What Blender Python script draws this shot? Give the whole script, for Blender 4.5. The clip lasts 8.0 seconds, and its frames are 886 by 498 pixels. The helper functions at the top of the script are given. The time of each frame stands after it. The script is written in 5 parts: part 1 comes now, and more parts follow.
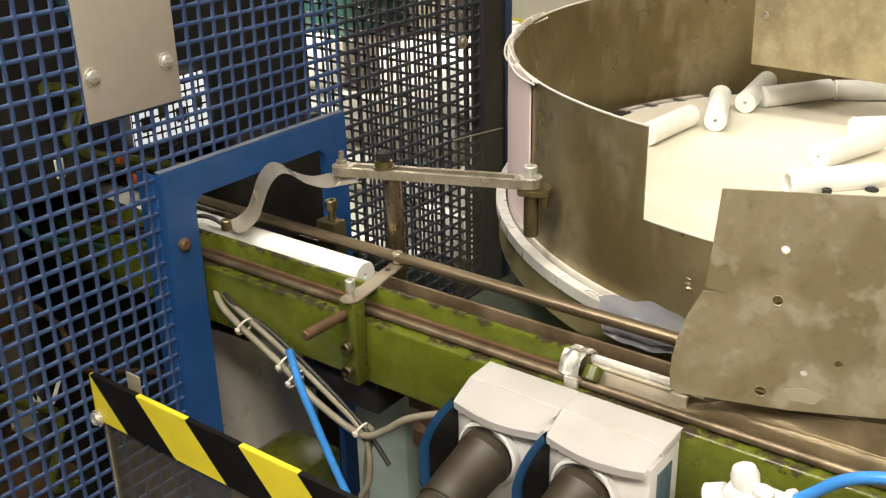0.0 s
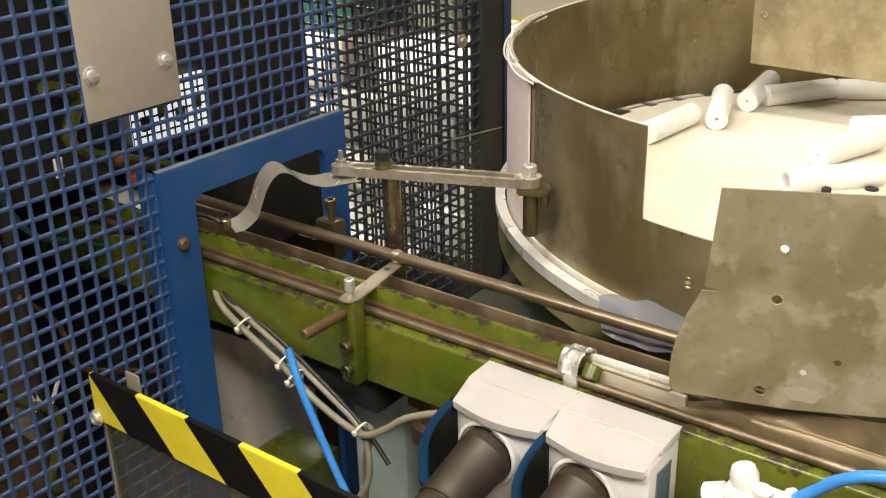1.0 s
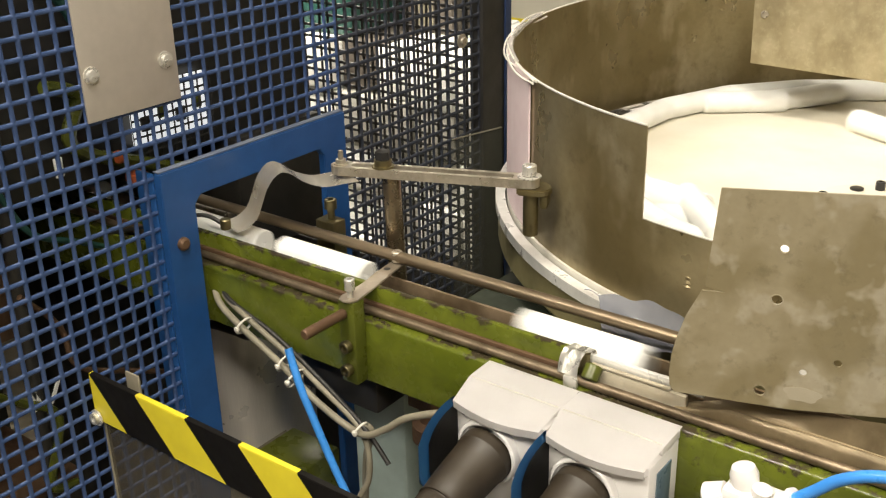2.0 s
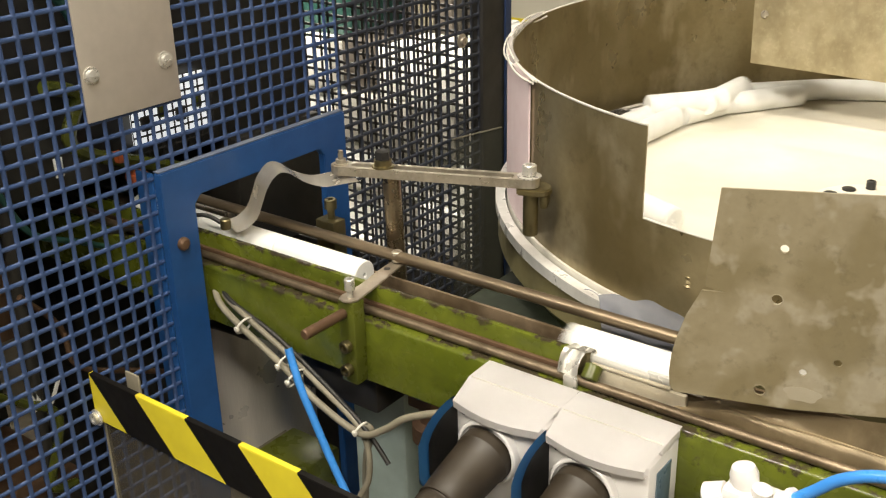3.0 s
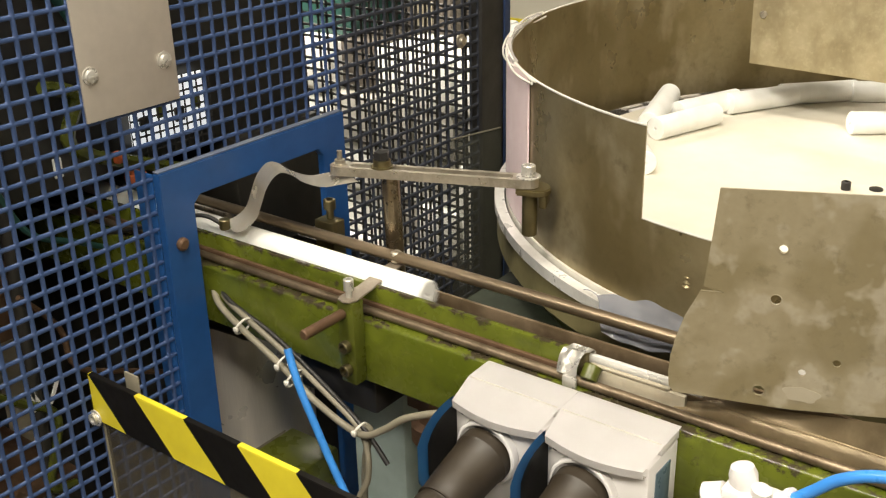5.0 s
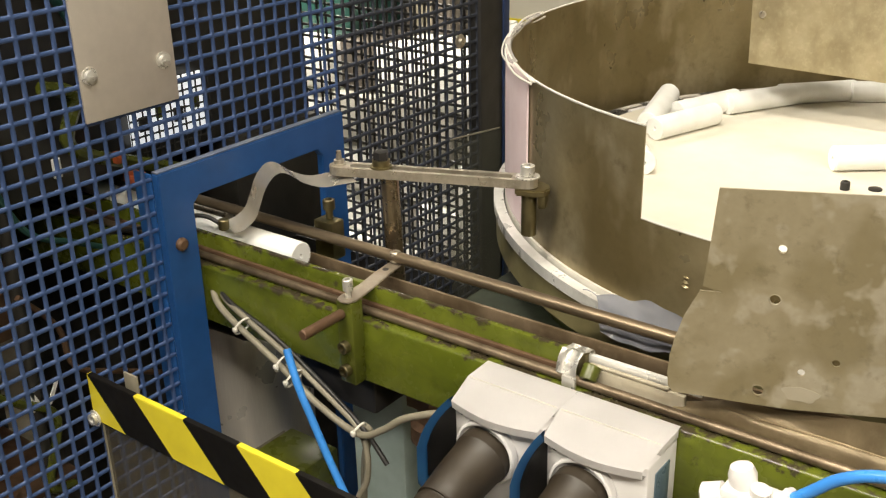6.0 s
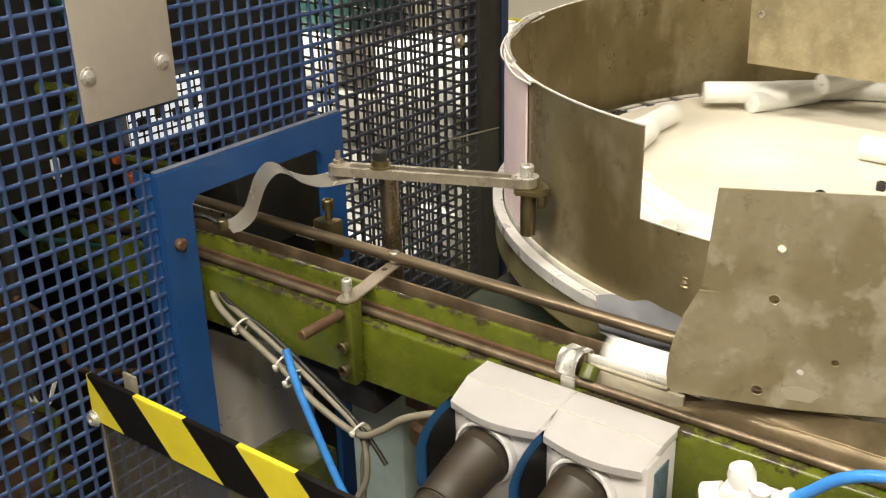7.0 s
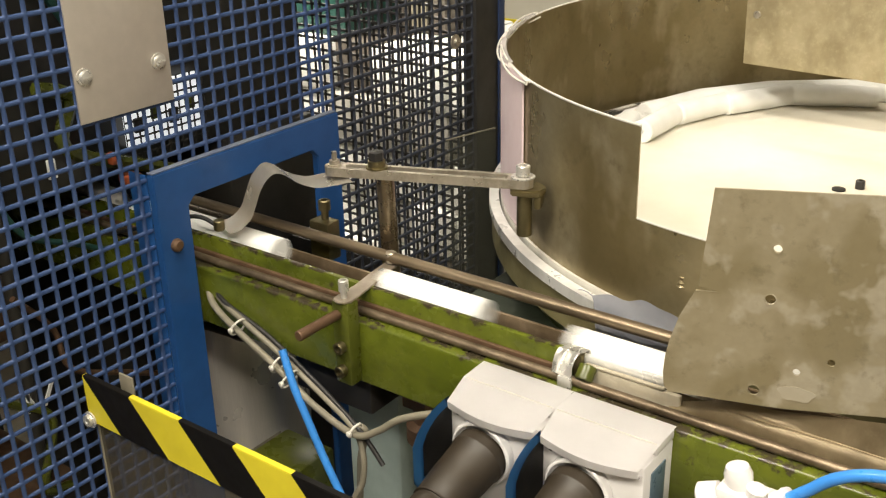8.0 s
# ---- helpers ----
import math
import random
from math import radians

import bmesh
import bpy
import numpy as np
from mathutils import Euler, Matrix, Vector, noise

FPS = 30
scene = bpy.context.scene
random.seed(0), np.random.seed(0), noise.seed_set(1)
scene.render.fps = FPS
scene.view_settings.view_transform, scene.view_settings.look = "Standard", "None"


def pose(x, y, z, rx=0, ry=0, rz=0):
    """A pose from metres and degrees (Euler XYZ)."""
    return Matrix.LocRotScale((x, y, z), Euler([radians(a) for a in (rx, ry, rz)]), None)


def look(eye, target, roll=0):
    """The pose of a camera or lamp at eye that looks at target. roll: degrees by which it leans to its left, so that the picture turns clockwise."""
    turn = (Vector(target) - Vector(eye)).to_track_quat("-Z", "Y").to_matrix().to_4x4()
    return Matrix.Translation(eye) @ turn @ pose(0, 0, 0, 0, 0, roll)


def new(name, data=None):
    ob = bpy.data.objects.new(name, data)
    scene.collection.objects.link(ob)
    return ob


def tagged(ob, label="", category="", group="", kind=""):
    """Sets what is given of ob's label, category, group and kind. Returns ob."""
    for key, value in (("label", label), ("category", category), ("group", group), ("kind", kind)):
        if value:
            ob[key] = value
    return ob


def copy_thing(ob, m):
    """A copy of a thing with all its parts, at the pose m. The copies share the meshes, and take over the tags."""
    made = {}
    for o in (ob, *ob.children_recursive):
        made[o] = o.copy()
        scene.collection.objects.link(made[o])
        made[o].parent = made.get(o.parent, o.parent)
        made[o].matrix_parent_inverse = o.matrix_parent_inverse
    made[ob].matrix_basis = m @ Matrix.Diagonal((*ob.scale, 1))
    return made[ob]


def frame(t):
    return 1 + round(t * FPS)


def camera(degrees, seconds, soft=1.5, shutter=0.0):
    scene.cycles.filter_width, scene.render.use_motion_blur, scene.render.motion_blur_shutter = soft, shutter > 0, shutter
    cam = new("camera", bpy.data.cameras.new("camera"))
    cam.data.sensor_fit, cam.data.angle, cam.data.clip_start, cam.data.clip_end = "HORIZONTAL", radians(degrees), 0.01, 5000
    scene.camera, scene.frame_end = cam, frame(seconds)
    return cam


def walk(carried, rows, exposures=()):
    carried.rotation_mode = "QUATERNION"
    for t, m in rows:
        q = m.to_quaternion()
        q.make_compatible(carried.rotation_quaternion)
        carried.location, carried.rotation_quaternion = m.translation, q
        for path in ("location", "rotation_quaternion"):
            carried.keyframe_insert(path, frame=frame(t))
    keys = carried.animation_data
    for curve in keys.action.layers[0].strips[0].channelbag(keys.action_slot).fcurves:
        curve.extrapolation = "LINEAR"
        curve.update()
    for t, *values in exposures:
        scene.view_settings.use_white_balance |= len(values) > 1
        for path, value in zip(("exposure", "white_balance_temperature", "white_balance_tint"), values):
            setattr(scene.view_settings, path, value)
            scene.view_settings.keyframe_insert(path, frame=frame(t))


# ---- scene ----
# World: x runs along the conveyor (towards the feeder's outlet), y across it, z up.
EYE = Vector((0.679, -0.723, 1.374))


def aim(dx=0.0, dy=0.0):
    h, p = radians(127.5 - 0.034 * dx), radians(23.3 + 0.0313 * dy)
    way = Vector((math.cos(h) * math.cos(p), math.sin(h) * math.cos(p), -math.sin(p)))
    return look(EYE, EYE + way, -1.3)


cam = camera(46.4, 8.0, 1.25, 0.5)
walk(cam, [(0.0, aim(0, 0)), (0.5, aim(0, 0)), (0.8, aim(0.6, 0.8)), (1.0, aim(1.2, 1.4)), (1.5, aim(1.2, 1.5)), (3.0, aim(1.2, 1.8)),
           (3.5, aim(1.8, 1.4)), (4.0, aim(2.8, 1.3)), (4.5, aim(2.4, 1.4)), (5.2, aim(3.2, 1.3)), (6.0, aim(4.2, 1.2)), (6.5, aim(4.4, 1.2)),
           (7.0, aim(5.8, 1.1)), (7.5, aim(6.2, 1.0)), (7.8, aim(8.8, 0.8)), (8.0, aim(12.0, 0.6))])

# ---- light ----
world = bpy.data.worlds.new("hall")
scene.world = world
world.use_nodes = True
world.node_tree.nodes["Background"].inputs[0].default_value = (1.0, 0.93, 0.82, 1)
world.node_tree.nodes["Background"].inputs[1].default_value = 0.10
scene.view_settings.exposure = 0.0


def lamp(x, y, z, sx, sy, watts, colour=(1.0, 0.92, 0.775)):
    d = bpy.data.lights.new("tube_light", "AREA")
    d.shape, d.size, d.size_y, d.energy, d.color = "RECTANGLE", sx, sy, watts, colour
    o = new("tube_light", d)
    o.matrix_world = pose(x, y, z)
    return o


# Unseen lights added overhead; the low fourth one brightens the cartons behind the guard.
LAMPS = [(-0.6, -1.6, 2.9, 70), (1.8, -1.5, 2.9, 86), (0.4, -0.5, 3.2, 52), (-1.55, 0.86, 1.95, 74), (-2.3, 3.0, 3.3, 90)]
# The fifth, far back, is added for highlights on the metal.
for lx, ly, lz, watts in LAMPS:
    lamp(lx, ly, lz - 0.06, 1.4, 0.26, watts)

# ---- materials ----


class Nodes:
    """A small builder for node materials."""

    def __init__(self, name):
        self.m = bpy.data.materials.new(name)
        self.m.use_nodes = True
        self.t = self.m.node_tree
        self.b = self.t.nodes["Principled BSDF"]
        self.co = self.t.nodes.new("ShaderNodeTexCoord").outputs["Object"]

    def link(self, a, b):
        self.t.links.new(a, b)

    def noise(self, scale, detail=4, stretch=None, rough=0.55):
        n = self.t.nodes.new("ShaderNodeTexNoise")
        n.inputs["Scale"].default_value, n.inputs["Detail"].default_value = scale, detail
        n.inputs["Roughness"].default_value = rough
        if stretch:
            mp = self.t.nodes.new("ShaderNodeMapping")
            mp.inputs["Scale"].default_value = stretch
            self.link(self.co, mp.inputs["Vector"])
            self.link(mp.outputs[0], n.inputs["Vector"])
        else:
            self.link(self.co, n.inputs["Vector"])
        return n.outputs["Fac"]

    def ramp(self, fac, a, b, lo=0.35, hi=0.65):
        r = self.t.nodes.new("ShaderNodeValToRGB")
        e = r.color_ramp.elements
        e[0].position, e[1].position = lo, hi
        e[0].color, e[1].color = (*a, 1), (*b, 1)
        self.link(fac, r.inputs[0])
        return r.outputs[0]

    def mix(self, fac, a, b):
        n = self.t.nodes.new("ShaderNodeMix")
        n.data_type = "RGBA"
        self.link(fac, n.inputs[0])
        for v, k in ((a, 6), (b, 7)):
            if isinstance(v, tuple):
                n.inputs[k].default_value = (*v, 1)
            else:
                self.link(v, n.inputs[k])
        return n.outputs[2]

    def value(self, fac, lo, hi):
        n = self.t.nodes.new("ShaderNodeMapRange")
        n.inputs["From Min"].default_value, n.inputs["From Max"].default_value = 0.3, 0.7
        n.inputs["To Min"].default_value, n.inputs["To Max"].default_value = lo, hi
        self.link(fac, n.inputs[0])
        return n.outputs[0]

    def bump(self, fac, strength=0.2, dist=0.001):
        n = self.t.nodes.new("ShaderNodeBump")
        n.inputs["Strength"].default_value, n.inputs["Distance"].default_value = strength, dist
        self.link(fac, n.inputs["Height"])
        self.link(n.outputs[0], self.b.inputs["Normal"])

    def set(self, **kw):
        names = dict(metal="Metallic", rough="Roughness", spec="Specular IOR Level", trans="Transmission Weight", ior="IOR", alpha="Alpha", sss="Subsurface Weight", coat="Coat Weight")
        for k, v in kw.items():
            self.b.inputs[names[k]].default_value = v
        return self


def metal(name, a, b, rough=(0.3, 0.5), grain=(1, 1, 1), big=6.0, strength=0.15, metallic=1.0, blotch=0.0):
    """Bare or stained metal: broad stains, fine grain and, if asked, dark oily blotches."""
    k = Nodes(name).set(metal=metallic)
    stain = k.noise(big, 5)
    fine = k.noise(60, 4, grain)
    c1 = k.ramp(stain, a, b, 0.3, 0.7)
    c1 = k.mix(k.value(fine, 0.0, 0.25), c1, tuple(x * 0.7 for x in a))
    if blotch:
        m = k.ramp(k.noise(big * 0.75, 6, (1, 1, 0.55), 0.62), (0, 0, 0), (blotch, blotch, blotch), 0.46, 0.66)
        c1 = k.mix(m, c1, (a[0] * 0.28, a[1] * 0.25, a[2] * 0.18))
        m = k.ramp(k.noise(big * 4, 5, None, 0.6), (0, 0, 0), (0.3, 0.3, 0.3), 0.55, 0.75)
        c1 = k.mix(m, c1, tuple(min(1.0, x * 1.25) for x in b))
    k.link(c1, k.b.inputs["Base Color"])
    k.link(k.value(k.noise(big * 2.3, 4), *rough), k.b.inputs["Roughness"])
    k.bump(fine, strength, 0.0005)
    return k.m



def patchy(name, dark, mid, pale, rough=(0.3, 0.5), size=10.0, stretch=(1, 1, 1), metallic=0.45, amount=0.8, fade=0.10):
    """Old sheet steel with soft-edged stain patches, pale dried marks and fine grain."""
    k = Nodes(name).set(metal=metallic)
    c = k.ramp(k.noise(size, 3, stretch, 0.5), dark, mid, 0.40, 0.40 + fade)
    m = k.ramp(k.noise(size * 2.1, 3, stretch, 0.55), (0, 0, 0), (amount, amount, amount), 0.54, 0.54 + fade * 0.8)
    c = k.mix(m, c, pale)
    m = k.ramp(k.noise(size * 5.5, 5, None, 0.65), (0, 0, 0), (0.45, 0.45, 0.45), 0.56, 0.72)
    c = k.mix(m, c, tuple(x * 0.55 for x in dark))
    fine = k.noise(120, 4)
    c = k.mix(k.value(fine, 0.0, 0.22), c, tuple(x * 0.7 for x in dark))
    k.link(c, k.b.inputs["Base Color"])
    k.link(k.value(k.noise(size * 1.6, 4), *rough), k.b.inputs["Roughness"])
    k.bump(fine, 0.1, 0.0005)
    return k.m


def paint(name, a, b, worn, wear=0.68, rough=(0.3, 0.5), big=8.0, edges=(), soot=0.0, scratch=None):
    """Painted metal with grime and bare chipped spots."""
    k = Nodes(name)
    c = k.ramp(k.noise(big, 5), a, b, 0.3, 0.7)
    grime = k.noise(35, 5)
    c = k.mix(k.value(grime, 0.0, 0.3), c, tuple(x * 0.5 for x in a))
    if soot:
        m = k.ramp(k.noise(13, 7, (0.5, 1, 1.3), 0.66), (0, 0, 0), (soot, soot, soot), 0.47, 0.68)
        c = k.mix(m, c, tuple(x * 0.22 for x in a))
    if scratch:
        m = k.ramp(k.noise(55, 6, (0.35, 1, 1.6), 0.7), (0, 0, 0), (0.8, 0.8, 0.8), 0.66, 0.74)
        c = k.mix(m, c, scratch)
    chip = k.noise(34, 9, None, 0.72)
    if edges:
        xyz = k.t.nodes.new("ShaderNodeSeparateXYZ")
        k.link(k.co, xyz.inputs[0])
        for z0, width, gain in edges:
            d = k.t.nodes.new("ShaderNodeMath")
            d.operation, d.inputs[1].default_value = "SUBTRACT", z0
            k.link(xyz.outputs[2], d.inputs[0])
            e = k.t.nodes.new("ShaderNodeMath")
            e.operation = "ABSOLUTE"
            k.link(d.outputs[0], e.inputs[0])
            r = k.t.nodes.new("ShaderNodeMapRange")
            r.inputs["From Max"].default_value, r.inputs["To Min"].default_value, r.inputs["To Max"].default_value = width, gain, 0.0
            k.link(e.outputs[0], r.inputs[0])
            s = k.t.nodes.new("ShaderNodeMath")
            k.link(chip, s.inputs[0])
            k.link(r.outputs[0], s.inputs[1])
            chip = s.outputs[0]
    chips = k.ramp(chip, (0, 0, 0), (1, 1, 1), wear, wear + 0.05)
    k.link(k.mix(chips, c, worn), k.b.inputs["Base Color"])
    k.link(k.value(grime, *rough), k.b.inputs["Roughness"])
    k.bump(k.noise(90, 3), 0.12, 0.0006)
    return k.m


def plastic(name, a, b=None, rough=0.4, big=20.0, **kw):
    k = Nodes(name).set(**kw)
    b = b or tuple(x * 0.85 for x in a)
    k.link(k.ramp(k.noise(big, 5), b, a, 0.3, 0.6), k.b.inputs["Base Color"])
    k.link(k.value(k.noise(50, 3), rough * 0.85, rough * 1.2), k.b.inputs["Roughness"])
    k.bump(k.noise(140, 3), 0.06, 0.0005)
    return k.m


def glow(name, colour, strength):
    k = Nodes(name)
    k.b.inputs["Emission Color"].default_value = (*colour, 1)
    k.b.inputs["Emission Strength"].default_value = strength
    k.b.inputs["Base Color"].default_value = (0.8, 0.8, 0.8, 1)
    return k.m


BLUE_PERF = paint("blue_perforated_paint", (0.028, 0.060, 0.165), (0.050, 0.088, 0.205), (0.13, 0.13, 0.15), 0.72, (0.45, 0.65))
# Darkened copy of the blue sheet paint: backlight put into the colour.
BACKLITPERF = paint("backlit_perforated_paint", (0.022, 0.027, 0.040), (0.036, 0.042, 0.060), (0.06, 0.055, 0.05), 0.66, (0.45, 0.65))
BLUE = paint("blue_frame_paint", (0.012, 0.065, 0.22), (0.018, 0.085, 0.27), (0.12, 0.13, 0.16), 0.76, (0.35, 0.5))
# The post's own dark grey; on the side sheet it paints in a backlit silhouette.
DARKBLUE = paint("dark_post_backlit_paint", (0.022, 0.021, 0.020), (0.034, 0.032, 0.030), (0.12, 0.11, 0.1), 0.72, (0.4, 0.6))
GREEN = paint("olive_green_paint", (0.066, 0.078, 0.009), (0.115, 0.128, 0.018), (0.05, 0.04, 0.022), 0.63, (0.2, 0.4), 8.0, (), 0.7, (0.2, 0.2, 0.07))
TROUGHM = metal("brown_chute_sheet", (0.29, 0.22, 0.125), (0.44, 0.35, 0.22), (0.3, 0.5), (0.2, 1, 1), 14.0, 0.1, 0.35, 0.6)
STRAPM = metal("spring_steel", (0.72, 0.67, 0.58), (0.84, 0.79, 0.70), (0.18, 0.30), (1, 1, 1), 14.0, 0.02, 0.55)
POSTM = metal("brown_post_steel", (0.24, 0.185, 0.12), (0.38, 0.31, 0.21), (0.20, 0.36), (1, 1, 0.15), 26.0, 0.15, 0.9, 0.6)
GUIDEM = metal("rubbed_guide_steel", (0.19, 0.145, 0.092), (0.27, 0.21, 0.14), (0.30, 0.42), (0.1, 1, 1), 12.0, 0.08, 0.75)
ARMM = metal("dull_arm_steel", (0.30, 0.25, 0.19), (0.44, 0.385, 0.31), (0.3, 0.5), (1, 1, 1), 30.0, 0.15, 0.6, 0.3)
NAVY = paint("navy_edge_paint", (0.018, 0.036, 0.10), (0.028, 0.05, 0.13), (0.1, 0.1, 0.1), 0.75)
RIMM = metal("cut_steel_edge", (0.66, 0.63, 0.56), (0.80, 0.77, 0.70), (0.3, 0.5), (1, 1, 1), 40.0, 0.1, 0.25)
ZINC = metal("zinc_screw", (0.60, 0.58, 0.53), (0.76, 0.74, 0.69), (0.22, 0.38), (1, 1, 1), 60.0, 0.1, 0.6)
BEAMGREEN = paint("worn_beam_paint", (0.080, 0.102, 0.008), (0.150, 0.172, 0.020), (0.040, 0.032, 0.018), 0.615, (0.16, 0.36), 11.0, [(0.8725, 0.008, 0.13), (0.9005, 0.006, 0.13)], 0.75, (0.27, 0.27, 0.085))
TEAL = paint("pale_teal_paint", (0.42, 0.53, 0.51), (0.48, 0.58, 0.56), (0.2, 0.2, 0.18), 0.72)
DARKTEAL = plastic("dark_teal_plastic", (0.018, 0.075, 0.062), (0.012, 0.05, 0.04), 0.5)
DARKCARD = plastic("dark_card", (0.10, 0.085, 0.07), (0.06, 0.05, 0.04), 0.7)
STAIN = patchy("stained_steel", (0.205, 0.158, 0.072), (0.39, 0.325, 0.19), (0.49, 0.42, 0.28), (0.24, 0.44), 7.0, (1, 1, 0.6), 0.6, 0.6, 0.22)
PLATE = patchy("dull_plate_steel", (0.27, 0.225, 0.130), (0.36, 0.31, 0.205), (0.46, 0.41, 0.31), (0.36, 0.58), 13.0)
PATCH = metal("scuffed_patch", (0.43, 0.38, 0.28), (0.50, 0.45, 0.35), (0.4, 0.6), (1, 1, 1), 60.0, 0.2, 0.4)
GALV = metal("galvanised_sheet", (0.40, 0.335, 0.20), (0.52, 0.45, 0.29), (0.4, 0.55), (1, 1, 1), 34.0, 0.45, 0.5, 0.35)
GREYPLATE = metal("grey_sheet", (0.50, 0.455, 0.40), (0.56, 0.51, 0.45), (0.45, 0.6), (1, 1, 1), 5.0, 0.1, 0.35)
STEEL = metal("bright_steel", (0.46, 0.41, 0.33), (0.62, 0.57, 0.48), (0.25, 0.42), (1, 1, 1), 40.0, 0.15, 0.75, 0.45)
POLISH = metal("polished_strip", (0.74, 0.70, 0.63), (0.86, 0.82, 0.75), (0.16, 0.26), (1, 1, 1), 14.0, 0.03, 0.92)
ROD = metal("browned_rod", (0.145, 0.108, 0.068), (0.26, 0.20, 0.135), (0.32, 0.5), (1, 1, 1), 22.0, 0.2, 0.65, 0.7)
RUST = metal("rusty_bar", (0.11, 0.062, 0.036), (0.19, 0.115, 0.068), (0.4, 0.65), (1, 1, 1), 40.0, 0.3, 0.5)
OLDBRASS = metal("oily_bracket", (0.22, 0.19, 0.10), (0.32, 0.27, 0.15), (0.35, 0.55), (1, 1, 1), 25.0, 0.2)
BLACK = plastic("black_plastic", (0.018, 0.017, 0.016), None, 0.45)
RUBBER = plastic("grey_rubber", (0.034, 0.025, 0.015), (0.018, 0.013, 0.008), 0.48)
WHITE = plastic("white_plastic", (0.76, 0.74, 0.735), (0.69, 0.67, 0.66), 0.35, 12.0)
TUBEWHITE = plastic("white_tube_plastic", (0.86, 0.86, 0.84), (0.78, 0.78, 0.74), 0.45, 30.0)
CREAM = plastic("cream_disc", (0.77, 0.73, 0.63), (0.65, 0.60, 0.48), 0.45, 4.0)
BLUECAP = plastic("blue_cap_plastic", (0.06, 0.22, 0.46), (0.05, 0.18, 0.38), 0.3)
BLUEGREY = plastic("blue_grey_window", (0.10, 0.15, 0.19), None, 0.3)
HOSE = plastic("blue_hose", (0.05, 0.26, 0.72), (0.04, 0.21, 0.62), 0.3)
CABLE = plastic("grey_cable", (0.24, 0.215, 0.16), (0.16, 0.145, 0.105), 0.5)
DUST = plastic("blue_dusty_ledge", (0.13, 0.15, 0.19), (0.08, 0.10, 0.16), 0.8, 40.0)
DRUM = metal("drum_steel", (0.60, 0.56, 0.51), (0.72, 0.68, 0.62), (0.25, 0.36), (14, 14, 0.5), 5.0, 0.05, 0.5)
TIE = plastic("cable_tie_white", (0.72, 0.69, 0.62), None, 0.4)
YELLOW = plastic("yellow_tape", (0.74, 0.63, 0.035), (0.66, 0.55, 0.03), 0.4)
BLACKTAPE = plastic("black_tape", (0.007, 0.006, 0.005), None, 0.5, spec=0.2)
PINK = plastic("pale_pink_foam", (0.80, 0.66, 0.68), (0.74, 0.59, 0.61), 0.7)
BELT = metal("dark_slide_rail", (0.15, 0.105, 0.06), (0.30, 0.225, 0.145), (0.3, 0.55), (1, 1, 1), 18.0, 0.2, 0.5, 0.5)
WALLM = plastic("hall_wall", (0.62, 0.60, 0.52), (0.55, 0.53, 0.46), 0.8, 1.5)
FLOORM = plastic("hall_floor", (0.24, 0.21, 0.16), (0.15, 0.13, 0.10), 0.6, 3.0)
DARKGREEN = paint("dark_green_paint", (0.012, 0.018, 0.008), (0.022, 0.030, 0.012), (0.03, 0.025, 0.015), 0.66, (0.6, 0.8))
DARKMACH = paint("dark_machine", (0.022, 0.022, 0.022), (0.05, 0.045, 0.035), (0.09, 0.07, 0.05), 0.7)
# Self-lit white in place of the light from beyond the guard.
BACKGLOW = glow("back_glow", (0.95, 0.98, 1.0), 0.75)
RINGM = metal("scuffed_ring", (0.74, 0.73, 0.70), (0.88, 0.87, 0.84), (0.22, 0.42), (1, 1, 1), 16.0, 0.1, 0.35, 0.25)
SKIRT = plastic("yellowed_skirt", (0.20, 0.175, 0.085), (0.12, 0.10, 0.045), 0.45, 9.0)
CHUTE = metal("tan_chute_steel", (0.48, 0.42, 0.30), (0.64, 0.58, 0.46), (0.28, 0.45), (1, 1, 1), 18.0, 0.1, 0.4, 0.3)
GREYCARD = plastic("grey_card", (0.34, 0.33, 0.30), (0.26, 0.25, 0.22), 0.7)
TANCARD = plastic("tan_card", (0.46, 0.36, 0.20), (0.38, 0.28, 0.15), 0.7)
ORANGE = plastic("orange_red_plastic", (0.42, 0.10, 0.03), (0.34, 0.08, 0.03), 0.5)
TUBEGLOW = glow("lamp_glow", (1.0, 0.92, 0.8), 6.0)


def clear(name, tint, alpha, rough):
    k = Nodes(name).set(alpha=alpha, rough=rough)
    k.link(k.ramp(k.noise(12, 5), tuple(x * 0.8 for x in tint), tint), k.b.inputs["Base Color"])
    k.bump(k.noise(9, 2), 0.15, 0.003)
    return k.m


FILM = clear("grey_plastic_film", (0.33, 0.34, 0.39), 0.84, 0.2)
TAPE = clear("clear_tape", (0.86, 0.82, 0.80), 0.45, 0.2)
CLEAR = clear("clear_acrylic", (0.10, 0.10, 0.075), 0.22, 0.12)
SMOKE = clear("smoky_acrylic", (0.13, 0.115, 0.085), 0.38, 0.15)

# ---- mesh helpers ----


def finish(bm, name, mat, parent=None, label="", smooth=False):
    me = bpy.data.meshes.new(name)
    bmesh.ops.recalc_face_normals(bm, faces=bm.faces[:])
    bm.to_mesh(me)
    bm.free()
    for m in mat if isinstance(mat, (list, tuple)) else [mat]:
        me.materials.append(m)
    if smooth:
        for p in me.polygons:
            p.use_smooth = True
        me.set_sharp_from_angle(angle=radians(35))
    ob = new(name, me)
    if parent:
        ob.parent = parent
    if label:
        ob["label"] = label
    return ob


def thing(name, label, category, at=(0, 0, 0), group="", kind=""):
    """An empty at a thing's base, which parents its parts; parts are given in world metres."""
    e = new(name)
    e.empty_display_size = 0.02
    e.location = at
    return tagged(e, label, category, group, kind)


